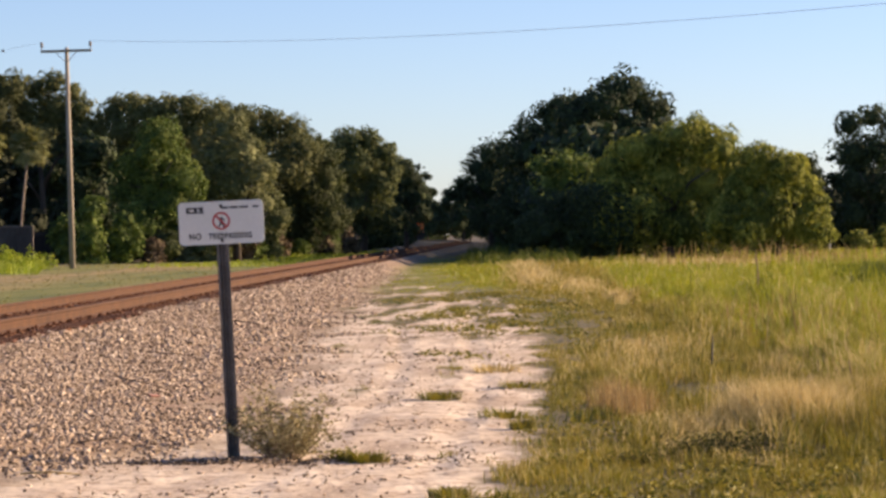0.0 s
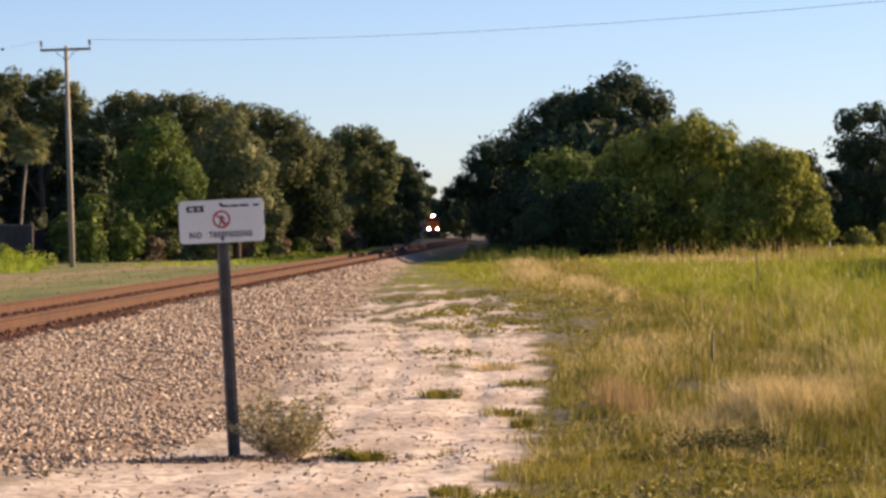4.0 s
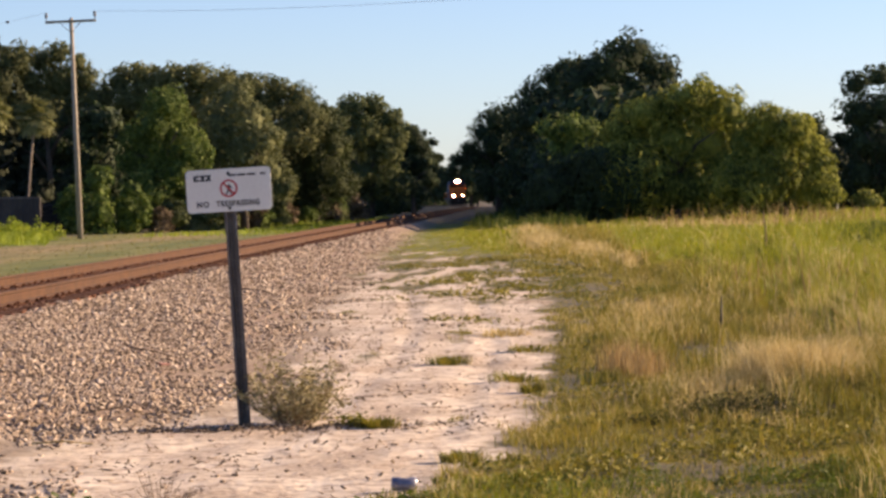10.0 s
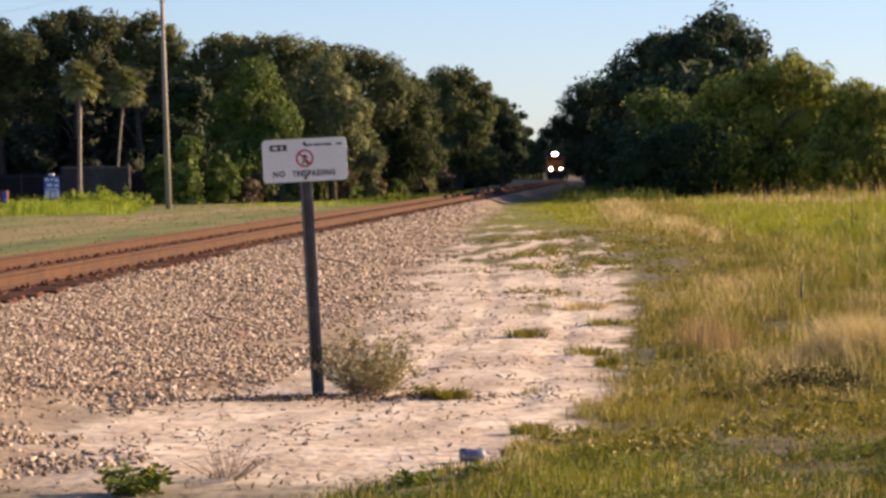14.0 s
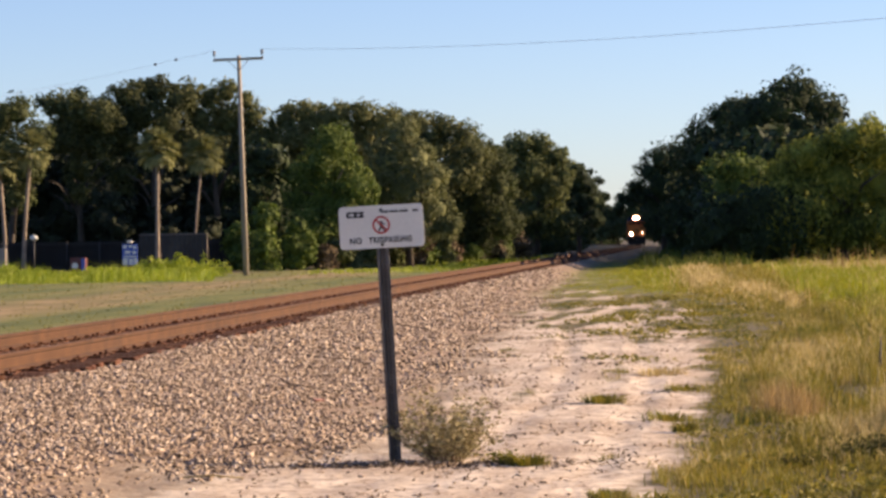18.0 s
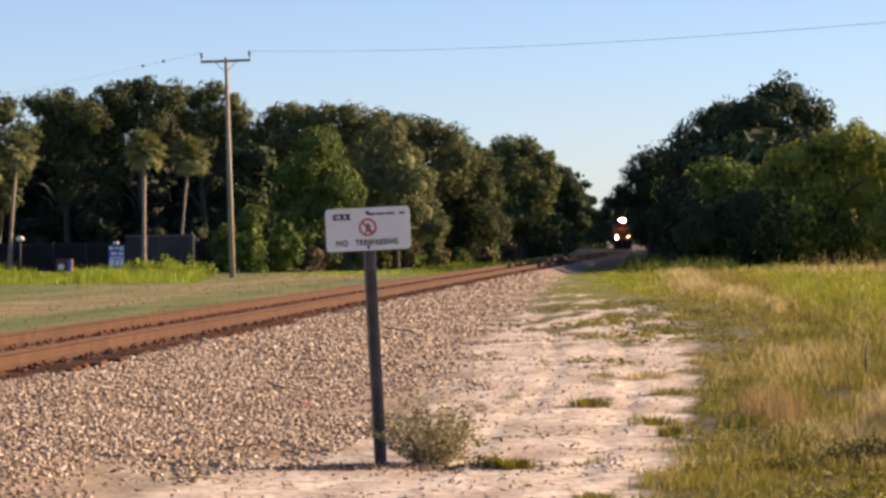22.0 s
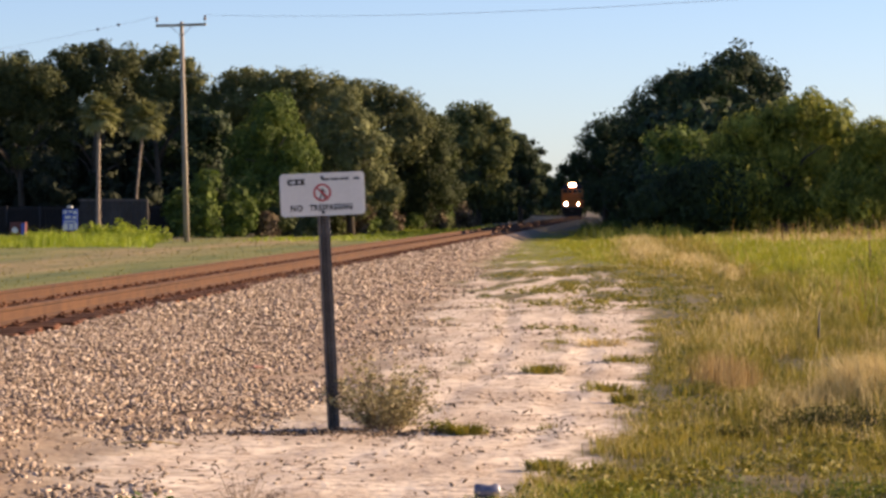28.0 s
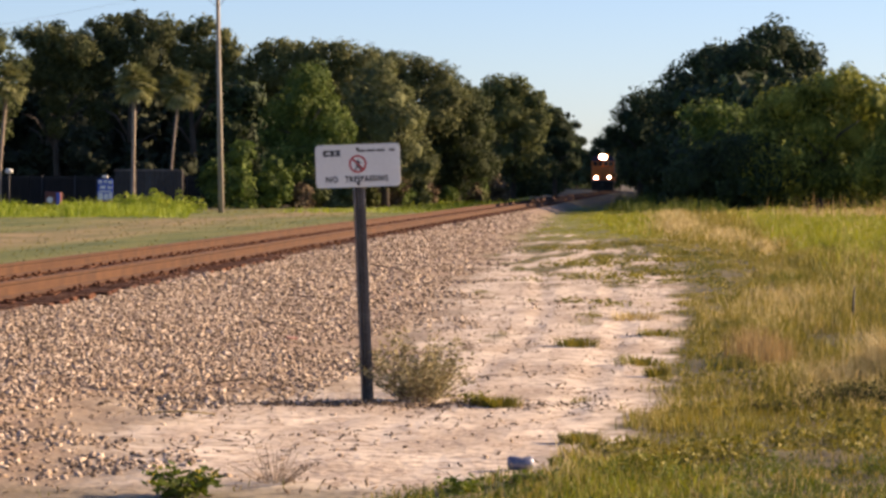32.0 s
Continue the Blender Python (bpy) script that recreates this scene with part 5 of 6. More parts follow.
def grass_tuft(x, y, rad, h, n, seed, mat, label):
    r = np.random.default_rng(seed)
    a, q = r.uniform(0, 2 * np.pi, n), rad * np.sqrt(r.uniform(0, 1, n))
    px, py = q * np.cos(a), q * np.sin(a) * 0.7
    out, bend = np.stack([np.cos(a), np.sin(a)], 1) * (h * r.uniform(0.2, 0.8, n))[:, None], h * r.uniform(0.5, 1.1, n)
    s = np.stack([-np.sin(a), np.cos(a)], 1) * 0.005
    root = np.stack([px, py], 1)
    v = np.zeros((n, 5, 3))
    v[:, 0, :2], v[:, 1, :2], v[:, 2, :2], v[:, 3, :2], v[:, 4, :2] = root - s, root + s, root + out * 0.4 + s * 0.8, root + out * 0.4 - s * 0.8, root + out
    z = height(x + px, y + py) - float(height(x, y))
    v[:, :2, 2], v[:, 2:4, 2], v[:, 4, 2] = (z - 0.01)[:, None], (z + bend * 0.6)[:, None], z + bend * 0.9
    t = (np.array([(0, 1, 2), (0, 2, 3), (3, 2, 4)])[None] + 5 * np.arange(n)[:, None, None]).reshape(-1, 3)
    ob = part("grass_tuft", tri_mesh("grass_tuft", v.reshape(-1, 3), t), mat, None, "", pose(x, y, float(height(x, y))))
    return tagged(ob, label, "grass tuft", "tufts on the sand")


for k_, (x_, y_, r_, h_, n_, m_) in enumerate((
        (-0.77, 27.0, 0.22, 0.10, 260, 0), (-1.08, 19.45, 0.15, 0.09, 240, 0), (-0.14, 23.9, 0.24, 0.10, 200, 0), (-0.25, 31.6, 0.30, 0.11, 200, 1), (0.0, 28.6, 0.22, 0.08, 200, 0),
        (0.0, 22.6, 0.12, 0.1, 160, 0), (-0.45, 16.9, 0.14, 0.08, 220, 0))):
    grass_tuft(x_, y_, r_, h_, n_, 640 + k_, (M_OLIVE, M_TAN)[m_], ("small green grass tuft standing on bare sand", "small straw-coloured grass tuft on bare sand")[m_])


# ---- litter, stake, dead branches ----
def drink_can(m):
    can = thing("drink_can", m, "dented pale blue drink can lying in the sand", "can")
    part("body", Shape().tube([(-0.060, 0, 0.033), (-0.054, 0, 0.033), (-0.02, 0.002, 0.033), (0.01, -0.003, 0.031), (0.046, 0, 0.033), (0.052, 0, 0.033)], [0.026, 0.033, 0.032, 0.029, 0.033, 0.028], 18), M_CAN, can)
    part("end", Shape().tube([(0.0525, 0, 0.033), (0.058, 0, 0.033)], [0.0275, 0.026], 18), M_ALU, can, "bare metal can end")
    return can


drink_can(pose(-0.725, 15.05, float(height(-0.725, 15.05)) - 0.004, 0, 0, 6) @ Matrix.Scale(1.15, 4))


def stick(name, pts, r, label, mat=None):
    pts = [(x, y, float(height(x, y)) + z) for x, y, z in pts]
    return tagged(part(name, Shape().tube(pts, [r, r * 0.9, r * 0.5][: len(pts)] if len(pts) == 3 else r, 6), mat or M_TWIG), label, "stick")


stick("stake", [(2.15, 31.2, -0.1), (2.14, 31.2, 0.20), (2.15, 31.2, 0.43)], 0.017, "thin dark upright stake in tall grass", M_DARKMETAL)
stick("weed_stalk", [(5.5, 63.7, -0.1), (5.52, 63.7, 0.6), (5.46, 63.7, 1.15)], 0.020, "tall brown dead weed stalk in the field")
stick("weed_stalk", [(3.1, 26.5, -0.1), (3.11, 26.5, 0.15), (3.08, 26.5, 0.36)], 0.010, "brown dead weed stalk in the grass")
stick("dead_branch", [(-3.9, 27.6, 0.03), (-3.6, 27.1, 0.05), (-3.35, 26.9, 0.02)], 0.007, "dark dead branch lying on ballast")
stick("dead_branch", [(-4.35, 33.4, 0.04), (-3.9, 32.9, 0.06), (-3.6, 32.6, 0.03)], 0.0063, "dark dead branch lying on ballast")
stick("dead_branch", [(-3.25, 20.5, 0.02), (-3.0, 20.75, 0.04), (-2.8, 20.6, 0.01)], 0.0063, "dark dead branch lying on gravel")
stick("dead_branch", [(-4.7, 46.0, 0.04), (-4.2, 45.0, 0.06), (-3.9, 44.6, 0.02)], 0.0091, "dark dead branch lying on ballast")
stick("straw", [(-3.3, 18.4, 0.02), (-3.1, 18.42, 0.03), (-2.9, 18.4, 0.02)], 0.007, "pale dry straw lying on gravel", M_TAN)
tagged(part("orange_scrap", Shape().box(0, 0, 0.01, 0.09, 0.06, 0.012, 0.003), M_SCRAP, None, "", pose(-3.3, 25.4, float(height(-3.3, 25.4)) + 0.02, 8, 4, 30)), "faded red scrap lying on ballast", "litter")


# ---- yard behind the far verge ----
def sign_board():
    s = thing("yard_sign", pose(-29.6, 150, 0), "blue and white notice board on a dark red base", "sign")
    part("board", Shape().box(0, 0, 1.10, 0.82, 0.05, 1.16, 0.01), M_BLUE, s, "blue board")
    for x, z, w, h in ((-0.26, 1.52, 0.20, 0.16), (0.02, 1.54, 0.16, 0.12), (0.27, 1.50, 0.18, 0.16), (-0.12, 1.24, 0.30, 0.16), (0.24, 1.22, 0.22, 0.14), (-0.24, 0.74, 0.25, 0.36), (0.06, 0.73, 0.22, 0.32), (0.30, 0.76, 0.17, 0.34), (0.0, 1.01, 0.66, 0.08)):
        part("bar", Shape().box(x, -0.030, z, w, 0.008, h), M_SIGN, s, "white illegible writing")
    part("base", Shape().box(0, 0, 0.26, 0.80, 0.30, 0.52, 0.02), M_DKRED, s, "dark red base")
    # plain white cap on the board; it gives no light
    part("cap", Shape().box(0, 0, 1.80, 0.30, 0.2, 0.14, 0.03), M_SIGN, s, "white cap on top")
    return s


sign_board()
box_ = thing("cabinet", pose(-32.4, 150, 0), "dark red roadside cabinet with a white patch", "cabinet")
part("body", Shape().box(0, 0, 0.48, 0.84, 0.5, 1.0, 0.03), M_DKRED, box_)
part("patch", Shape().tube([(-0.15, -0.255, 0.55), (-0.15, -0.27, 0.55)], 0.17, 14), M_SIGN, box_, "round white patch")
part("side_panel", Shape().box(0.30, -0.255, 0.5, 0.2, 0.02, 0.86), M_BLUE, box_, "dark blue side strip")
lamp_ = thing("yard_lamp", pose(-36.0, 155, 0), "dark post with a white lamp head", "lamp post")
part("post", Shape().tube([(0, 0, -0.2), (0, 0, 2.0)], 0.05, 8), M_DARKMETAL, lamp_)
part("head", Shape().ball(0, 0, 2.1, 0.24, 0.2, 0.15), M_SIGN, lamp_, "white lamp head")
wall_ = tagged(part("block_wall", Shape().box(-41.2, 155.5, 0.75, 7.0, 0.25, 1.6, 0.02), M_BLOCK), "tan block wall at the yard's end", "wall")


def sheet_fence():
    f = thing("sheet_fence", pose(-31.0, 160, 0), "grey sheet metal fence panel on posts", "fence")
    out = []
    for k in range(27):
        out.append((k * 0.15, 0.0 if k % 2 else -0.05))
    pts = [(x, y, z) for z in (0.25, 2.15) for x, y in out]
    n = len(out)
    part("sheet", Shape().add(pts + [(x, y + 0.01, z) for x, y, z in pts], [[k, k + 1, n + k + 1, n + k] for k in range(n - 1)] + [[2 * n + k, 3 * n + k, 3 * n + k + 1, 2 * n + k + 1] for k in range(n - 1)]), M_GREYPANEL, f, "weathered corrugated sheet")
    part("top_rail", Shape().box(1.95, -0.02, 2.2, 4.0, 0.10, 0.10, 0.01), M_GALV, f, "pale top rail")
    for k in range(4):
        part("post", Shape().tube([(0.05 + 1.28 * k, 0.08, -0.2), (0.05 + 1.28 * k, 0.08, 2.25)], 0.04, 8), M_GALV, f)
    return f


sheet_fence()
fence_ = thing("picket_fence", pose(-45, 168, 0), "black metal fence along the yard", "fence")
for k_ in range(10):
    part("post", Shape().tube([(2.0 * k_, 0, -0.2), (2.0 * k_, 0, 1.9)], 0.05, 8), M_DARKMETAL, fence_)
for z_ in (0.3, 1.75):
    part("rail", Shape().box(9, 0, z_, 18, 0.04, 0.05), M_DARKMETAL, fence_)
for k_ in range(140):
    part("picket", Shape().box(0.13 * k_ + 0.06, 0.03, 1.0, 0.03, 0.02, 1.7), M_DARKMETAL, fence_) if k_ == 0 else None
part("screen", Shape().box(9, 0.08, 1.02, 18, 0.012, 1.72), M_SCREEN, fence_, "black mesh screen behind the pickets")
picket_ = [c for c in fence_.children if c.name.startswith("picket")][0].data
for k_ in range(1, 138):
    part("picket", picket_, None, fence_, "", pose(0.13 * k_, 0, 0))

# beads on the far wire, and the lane beyond the field
a_, b_ = LEFT_INS, Vector((-75.0, 205.0, 10.2))
for f_ in (0.048, 0.075):
    p_ = a_.lerp(b_, f_) - Vector((0, 0, 0.8 * 4 * f_ * (1 - f_)))
    tagged(part("wire_marker", Shape().ball(0, 0, 0, 0.09, 0.07, 0.07), M_DARKMETAL, None, "", Matrix.Translation(p_)), "small dark marker on the overhead wire", "marker", "wire markers")
tagged(part("lane", Shape().add([(14, 216, 0.03), (160, 236, 0.03), (160, 243, 0.03), (14, 223, 0.03), (14, 216, -0.1), (160, 236, -0.1), (160, 243, -0.1), (14, 223, -0.1)], [[0, 1, 2, 3], [0, 4, 5, 1], [3, 2, 6, 7], [0, 3, 7, 4], [1, 5, 6, 2]]), M_ASPHALT), "pale grey lane beyond the field", "road", kind="structure")
tagged(part("marker_post", Shape().tube([(24.2, 214, -0.2), (24.2, 214, 1.35), (24.2, 214, 1.4)], [0.06, 0.06, 0.03], 8), M_SIGN), "white marker post beside the lane", "post")


# ---- grass ----
def blades(name, x, y, h, w, mat, label, lean=0.35, category="grass", seed=0, base=0.0):
    """Bent blades rooted in the ground, joined."""
    r = np.random.default_rng(seed)
    n = len(x)
    a, f = r.uniform(0, 2 * np.pi, n), r.uniform(0, 2 * np.pi, n)
    bend = h * np.abs(r.normal(0, lean, n))
    z = height(x, y) + base
    d, s = np.stack([np.cos(a), np.sin(a)], 1), np.stack([np.cos(f), np.sin(f)], 1) * (w / 2)[:, None]
    root = np.stack([x, y], 1)
    mid, tip = root + d * (bend * 0.3)[:, None], root + d * bend[:, None]
    v = np.empty((n, 5, 3))
    v[:, 0, :2], v[:, 1, :2], v[:, 2, :2], v[:, 3, :2], v[:, 4, :2] = root - s, root + s, mid + s * 0.8, mid - s * 0.8, tip
    v[:, :2, 2], v[:, 2:4, 2], v[:, 4, 2] = (z - 0.01)[:, None], (z + h * 0.58)[:, None], z + h * 0.97
    t = (np.array([(0, 1, 2), (0, 2, 3), (3, 2, 4)])[None] + 5 * np.arange(n)[:, None, None]).reshape(-1, 3)
    ob = part(name, tri_mesh(name, v.reshape(-1, 3), t), mat)
    return tagged(ob, label, category, kind="stuff")


def tall(x, y):
    """How high the grass stands: short by the path, tall out in the field."""
    edge = lerp(y, EDGE)
    grow = np.clip((x - edge) / lerp(y, ((12, 4.0), (20, 3.0), (30, 4.2), (60, 4.6), (150, 5.0))), 0, 1)
    return 0.045 + grow * lerp(y, ((12, 0.07), (17, 0.09), (20, 0.14), (24, 0.26), (32, 0.32), (60, 0.36), (160, 0.34)))


def near_to(x, y, spots):
    """How near a place is to any of the spots (x, y, width, depth)."""
    return sum(np.exp(-((x - cx) / sx) ** 2 - ((y - cy) / sy) ** 2) for cx, cy, sx, sy in spots)


def field():
    r = np.random.default_rng(21)
    tan_spots = ((0.86, 25.2, 0.10, 0.5), (2.12, 22.6, 0.24, 0.7), (0.9, 97, 0.6, 12), (1.9, 78, 0.35, 7), (2.4, 66, 0.25, 5), (0.6, 122, 0.9, 9), (2.95, 24.4, 0.25, 0.7), (1.6, 36, 0.4, 2), (3.6, 28, 0.3, 0.9), (9, 128, 4, 8))
    lush_spots = ((3.5, 57, 0.30, 1.6), (1.40, 19.8, 0.42, 0.35), (1.55, 14.2, 0.22, 0.4), (0.25, 24.0, 0.20, 0.5), (0.55, 23.2, 0.22, 0.3), (4.9, 60, 0.5, 2.0), (2.9, 20.2, 0.3, 0.3), (0.9, 14.0, 0.4, 0.25))
    jobs = {"field_grass": [], "dry_grass": [], "green_grass": [], "olive_grass": [], "lush_grass": []}
    for y0, y1, per, wide, hs in ((12.4, 17, 2700, 0.006, 1.0), (17, 24, 1900, 0.006, 1.0), (24, 36, 1050, 0.0075, 1.0), (36, 60, 420, 0.012, 0.85), (60, 100, 155, 0.027, 0.75), (100, 165, 54, 0.042, 0.75), (165, 220, 5, 0.12, 0.8)):
        x0, x1 = -5.2, 0.155 * y1 + 1.2
        n = int(per * (y1 - y0) * (x1 - x0))
        x, y = r.uniform(x0, x1, n), r.uniform(y0, y1, n)
        sand, stone = cover(x, y)
        edge = lerp(y, EDGE)
        dens = np.clip(1 - 1.25 * sand - 1.6 * stone, 0, 1) * np.clip(0.60 + 0.7 * wob(x, y * 0.2, 0.30, 11) + 0.5 * wob(x, y * 0.4, 0.12, 20), 0.05, 1)
        dens = np.where((y < 15.2) & (x > edge + 0.2), np.maximum(dens, 0.55), dens)
        dens = np.where((x < edge - 0.5) & (y < 15.0), dens * 0.02, dens)
        dens = np.where(x < lerp(y, TOE), dens * (y > 110), dens)
        ok = (r.uniform(0, 1, n) < dens) & (x < 0.158 * y + 0.6)
        x, y = x[ok], y[ok]
        edge = lerp(y, EDGE)
        lush, pale = near_to(x, y, lush_spots), near_to(x, y, tan_spots)
        h = tall(x, y) * hs * np.clip(1 + 0.6 * wob(x, y * 0.25, 0.5, 12) + 0.5 * wob(x, y * 0.4, 0.17, 18) * (y < 40), 0.25, 2.0) * r.uniform(0.45, 1.3, len(x))
        h = h * (1 + 0.5 * np.clip(lush, 0, 1)) * (1 - 0.6 * near_to(x, y, ((2.1, 30.5, 0.14, 0.7),))) * np.where((y > 38) & (x < edge + 1.4), 0.45, 1)
        lime = lerp(y, ((36, 7), (45, 5.4), (52, 4.4), (58, 3.2), (70, 2.6), (90, 2.9), (120, 3.6), (160, 4.5)))
        fresh = 0.95 * np.clip((x - lime) / 0.6 + 0.3 * wob(x, y * 0.3, 0.8, 13), 0, 1) * np.clip(1.15 - pale, 0, 1)
        fresh = fresh + 0.85 * np.clip((y - 74) / 8, 0, 1) * np.clip((0.4 - x) / 1.0, 0, 1) + 0.62 * np.clip((x - 2.7) / 1.2, 0, 1) * (y > 26) + 0.6 * np.clip(wob(x, y * 0.5, 0.45, 52) + 0.35, 0, 1) * (y < 15.5)
        u = r.uniform(0, 1, len(x))
        kind = np.where(u < 0.9 * pale + (0.15 + 0.14 * np.clip((x - 0.7) / 0.6, 0, 1) * (y > 17) * (y < 36)) * np.clip(0.3 + 1.5 * wob(x, y * 0.2, 0.35, 24), 0, 1) * 1.3 * np.clip(1.4 - y / 90, 0.2, 1), 1, np.where(u > 1 - np.clip(fresh, 0, 0.95), 2, 0))
        olive = np.interp(y, [13.5, 15.2, 20, 30, 40, 58, 66, 72], [0.25, 0.60, 0.60, 0.65, 0.75, 0.7, 0.4, 0]) * np.clip(0.9 + 0.7 * wob(x, y * 0.2, 0.4, 51), 0.15, 1.5)
        kind = np.where((kind == 0) & (r.uniform(0, 1, len(x)) < olive), 3, kind)
        dark = 0.9 * lush + 0.5 * np.clip(0.6 + wob(x, y, 0.35, 54), 0, 1) * (y < 15.4) + 0.28 * np.clip(wob(x, y * 0.2, 0.5, 53) - 0.25, 0, 1) * (y < 60) + 0.45 * ((y > 42) & (x < edge + 0.8) & (y < 74))
        kind = np.where((kind != 1) & (r.uniform(0, 1, len(x)) < dark), 4, kind)
        w = wide * r.uniform(0.6, 1.4, len(x))
        for k, key in enumerate(jobs):
            s = kind == k
            jobs[key].append((x[s], y[s], h[s] * (1.15 if k == 1 else 1.0), w[s]))
    for cx, cy, sx, sy, n, h in ((2.10, 22.4, 0.20, 0.55, 3000, 0.38), (2.42, 22.3, 0.14, 0.5, 900, 0.34), (1.88, 22.8, 0.12, 0.5, 500, 0.32), (2.95, 24.4, 0.16, 0.5, 500, 0.30), (1.35, 21.6, 0.20, 0.4, 400, 0.22), (3.3, 22.0, 0.3, 0.7, 900, 0.3), (1.9, 80, 0.35, 8, 700, 0.28), (0.8, 100, 0.5, 9, 800, 0.32), (0.6, 90, 0.35, 3, 300, 0.42)):
        x, y = r.normal(cx, sx, n), r.normal(cy, sy, n)
        jobs["dry_grass"].append((x, y, h * r.uniform(0.5, 1.25, n), np.where(y > 60, 0.022, 0.006) * r.uniform(0.6, 1.4, n)))
    words = {"field_grass": "tall yellow-green grass of the field", "dry_grass": "dry straw-coloured grass in the field", "green_grass": "fresh lime-green grass in the field", "olive_grass": "dull olive-brown weedy grass beside the path", "lush_grass": "dark lush green grass in patches of the field"}
    for k, (key, rows) in enumerate(jobs.items()):
        x, y, h, w = (np.concatenate(c) for c in zip(*rows))
        blades(key, x, y, h, w, (M_GRASS, M_TAN, M_GRASSG, M_OLIVE, M_LUSH_SHADE)[k], words[key], 0.6, seed=30 + k)
    # seed heads along the far side of the field, and a russet clump near the path
    x, y = np.concatenate([4.6 + 13 * r.uniform(0, 1, 900) ** 0.7, r.normal(0.84, 0.10, 420), r.normal(0.98, 0.10, 300), r.uniform(3.0, 6.0, 260)]), np.concatenate([r.uniform(112, 141, 900), r.normal(25.2, 0.5, 420), r.normal(24.0, 0.35, 300), r.uniform(34, 52, 260)])
    h = np.where(y > 100, 0.80 * r.uniform(0.45, 1.15, len(x)) * np.clip(1 + 0.9 * wob(x, y, 1.2, 61), 0.2, 1.6), np.where(y > 30, 0.62, 0.30) * r.uniform(0.5, 1.2, len(x)))
    blades("seed_grass", x, y, h, np.where(y > 100, 0.030, np.where(y > 30, 0.012, 0.006)) * r.uniform(0.6, 1.4, len(x)), M_RUSSET, "tall russet seed-bearing grass stalks in the field", 0.25, seed=36)
    # a stand of tall growth along the far side of the field
    # dark grass colour stands for the shadow on its near face
    y = r.uniform(40, 106, 16000)
    x = 6.9 + (y - 41) * 0.056 + 7.0 * r.uniform(0, 1, len(y)) ** 1.15 + 0.9 * wob(y * 0.2, y, 2.5, 65)
    h = lerp(y, ((40, 0.66), (70, 0.66), (106, 0.42))) * np.clip((x - 6.6 - (y - 41) * 0.056) / 2.4 + 0.25, 0.25, 1) * np.clip(1 + 0.35 * wob(x, y, 1.6, 66), 0.5, 1.4) * r.uniform(0.6, 1.15, len(x))
    blades("tall_growth", x, y, h, 0.00042 * y * r.uniform(0.6, 1.5, len(x)), M_LUSH_SHADE, "tall growth along the side of the field, coloured dark for shadow", 0.35, seed=38)
    y = r.uniform(44, 132, 3000)
    x = 6.9 + (y - 41) * 0.056 + 8.0 * r.uniform(0, 1, len(y))
    blades("growth_tips", x, y, lerp(y, ((44, 0.74), (90, 0.70), (132, 0.62))) * r.uniform(0.5, 1.15, len(x)), 0.00026 * y * r.uniform(0.6, 1.4, len(x)), M_GRASSG, "light seed tips standing over the tall growth", 0.3, seed=39)
    # tall grass at the foot of the wood, its shade put into the colour
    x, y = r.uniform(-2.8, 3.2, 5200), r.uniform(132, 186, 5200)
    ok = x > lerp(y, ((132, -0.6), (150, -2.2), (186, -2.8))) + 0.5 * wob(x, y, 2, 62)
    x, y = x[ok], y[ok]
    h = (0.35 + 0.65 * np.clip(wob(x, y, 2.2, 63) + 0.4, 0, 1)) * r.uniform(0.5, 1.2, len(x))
    blades("wood_edge_grass", x, y, h, 0.06 * r.uniform(0.6, 1.5, len(x)), M_LUSH_SHADE, "long green grass at the foot of the trees, coloured dark for shade", 0.5, seed=37)


field()


def verge():
    """Grass on the far side of the track."""
    r = np.random.default_rng(22)
    n = 9000
    y = 40 + 270 * r.uniform(0, 1, n) ** 1.4
    x = track_x(y) - 3.0 - r.uniform(0, 1, n) * np.minimum(34, 0.26 * y)
    h = 0.02 + 0.02 * r.uniform(0, 1, n) + 0.05 * np.clip(wob(x, y, 4, 14), 0, 1)
    blades("verge_grass", x, y, h, 0.0005 * y * r.uniform(0.6, 1.4, n), M_OLIVE, "short sunlit grass on the verge beyond the track", 0.4, seed=40)
    y = r.uniform(140, 245, 4500)
    x = track_x(y) - 3.4 - r.uniform(0, 1, 4500) * np.interp(y, [140, 170, 245], [9.0, 6.5, 3.2])
    h = 0.10 + 0.30 * np.clip(wob(x, y * 0.4, 1.5, 64), 0, 1) * r.uniform(0.5, 1.3, len(x))
    blades("wood_foot_grass", x, y, h, 0.045 * r.uniform(0.6, 1.4, len(x)), M_LIME, "fresh green grass strip at the foot of the wood", 0.5, seed=42)
    n = 8000
    y, a = r.uniform(118, 142, n), r.uniform(0, 1, n)
    x = -0.155 * y - 1.5 - 16 * a
    ok = wob(x, y, 3, 15) > -0.35
    x, y = x[ok], y[ok]
    h = 0.14 + 0.62 * np.clip(wob(x, y * 0.3, 1.3, 16) + 0.2, 0, 1.3) * r.uniform(0.7, 1.3, len(x))
    blades("roadside_weeds", x, y, h, 0.035 * r.uniform(0.6, 1.5, len(x)), M_LIME, "bright lime-green tall weeds in front of the fence", 0.55, seed=41)


verge()


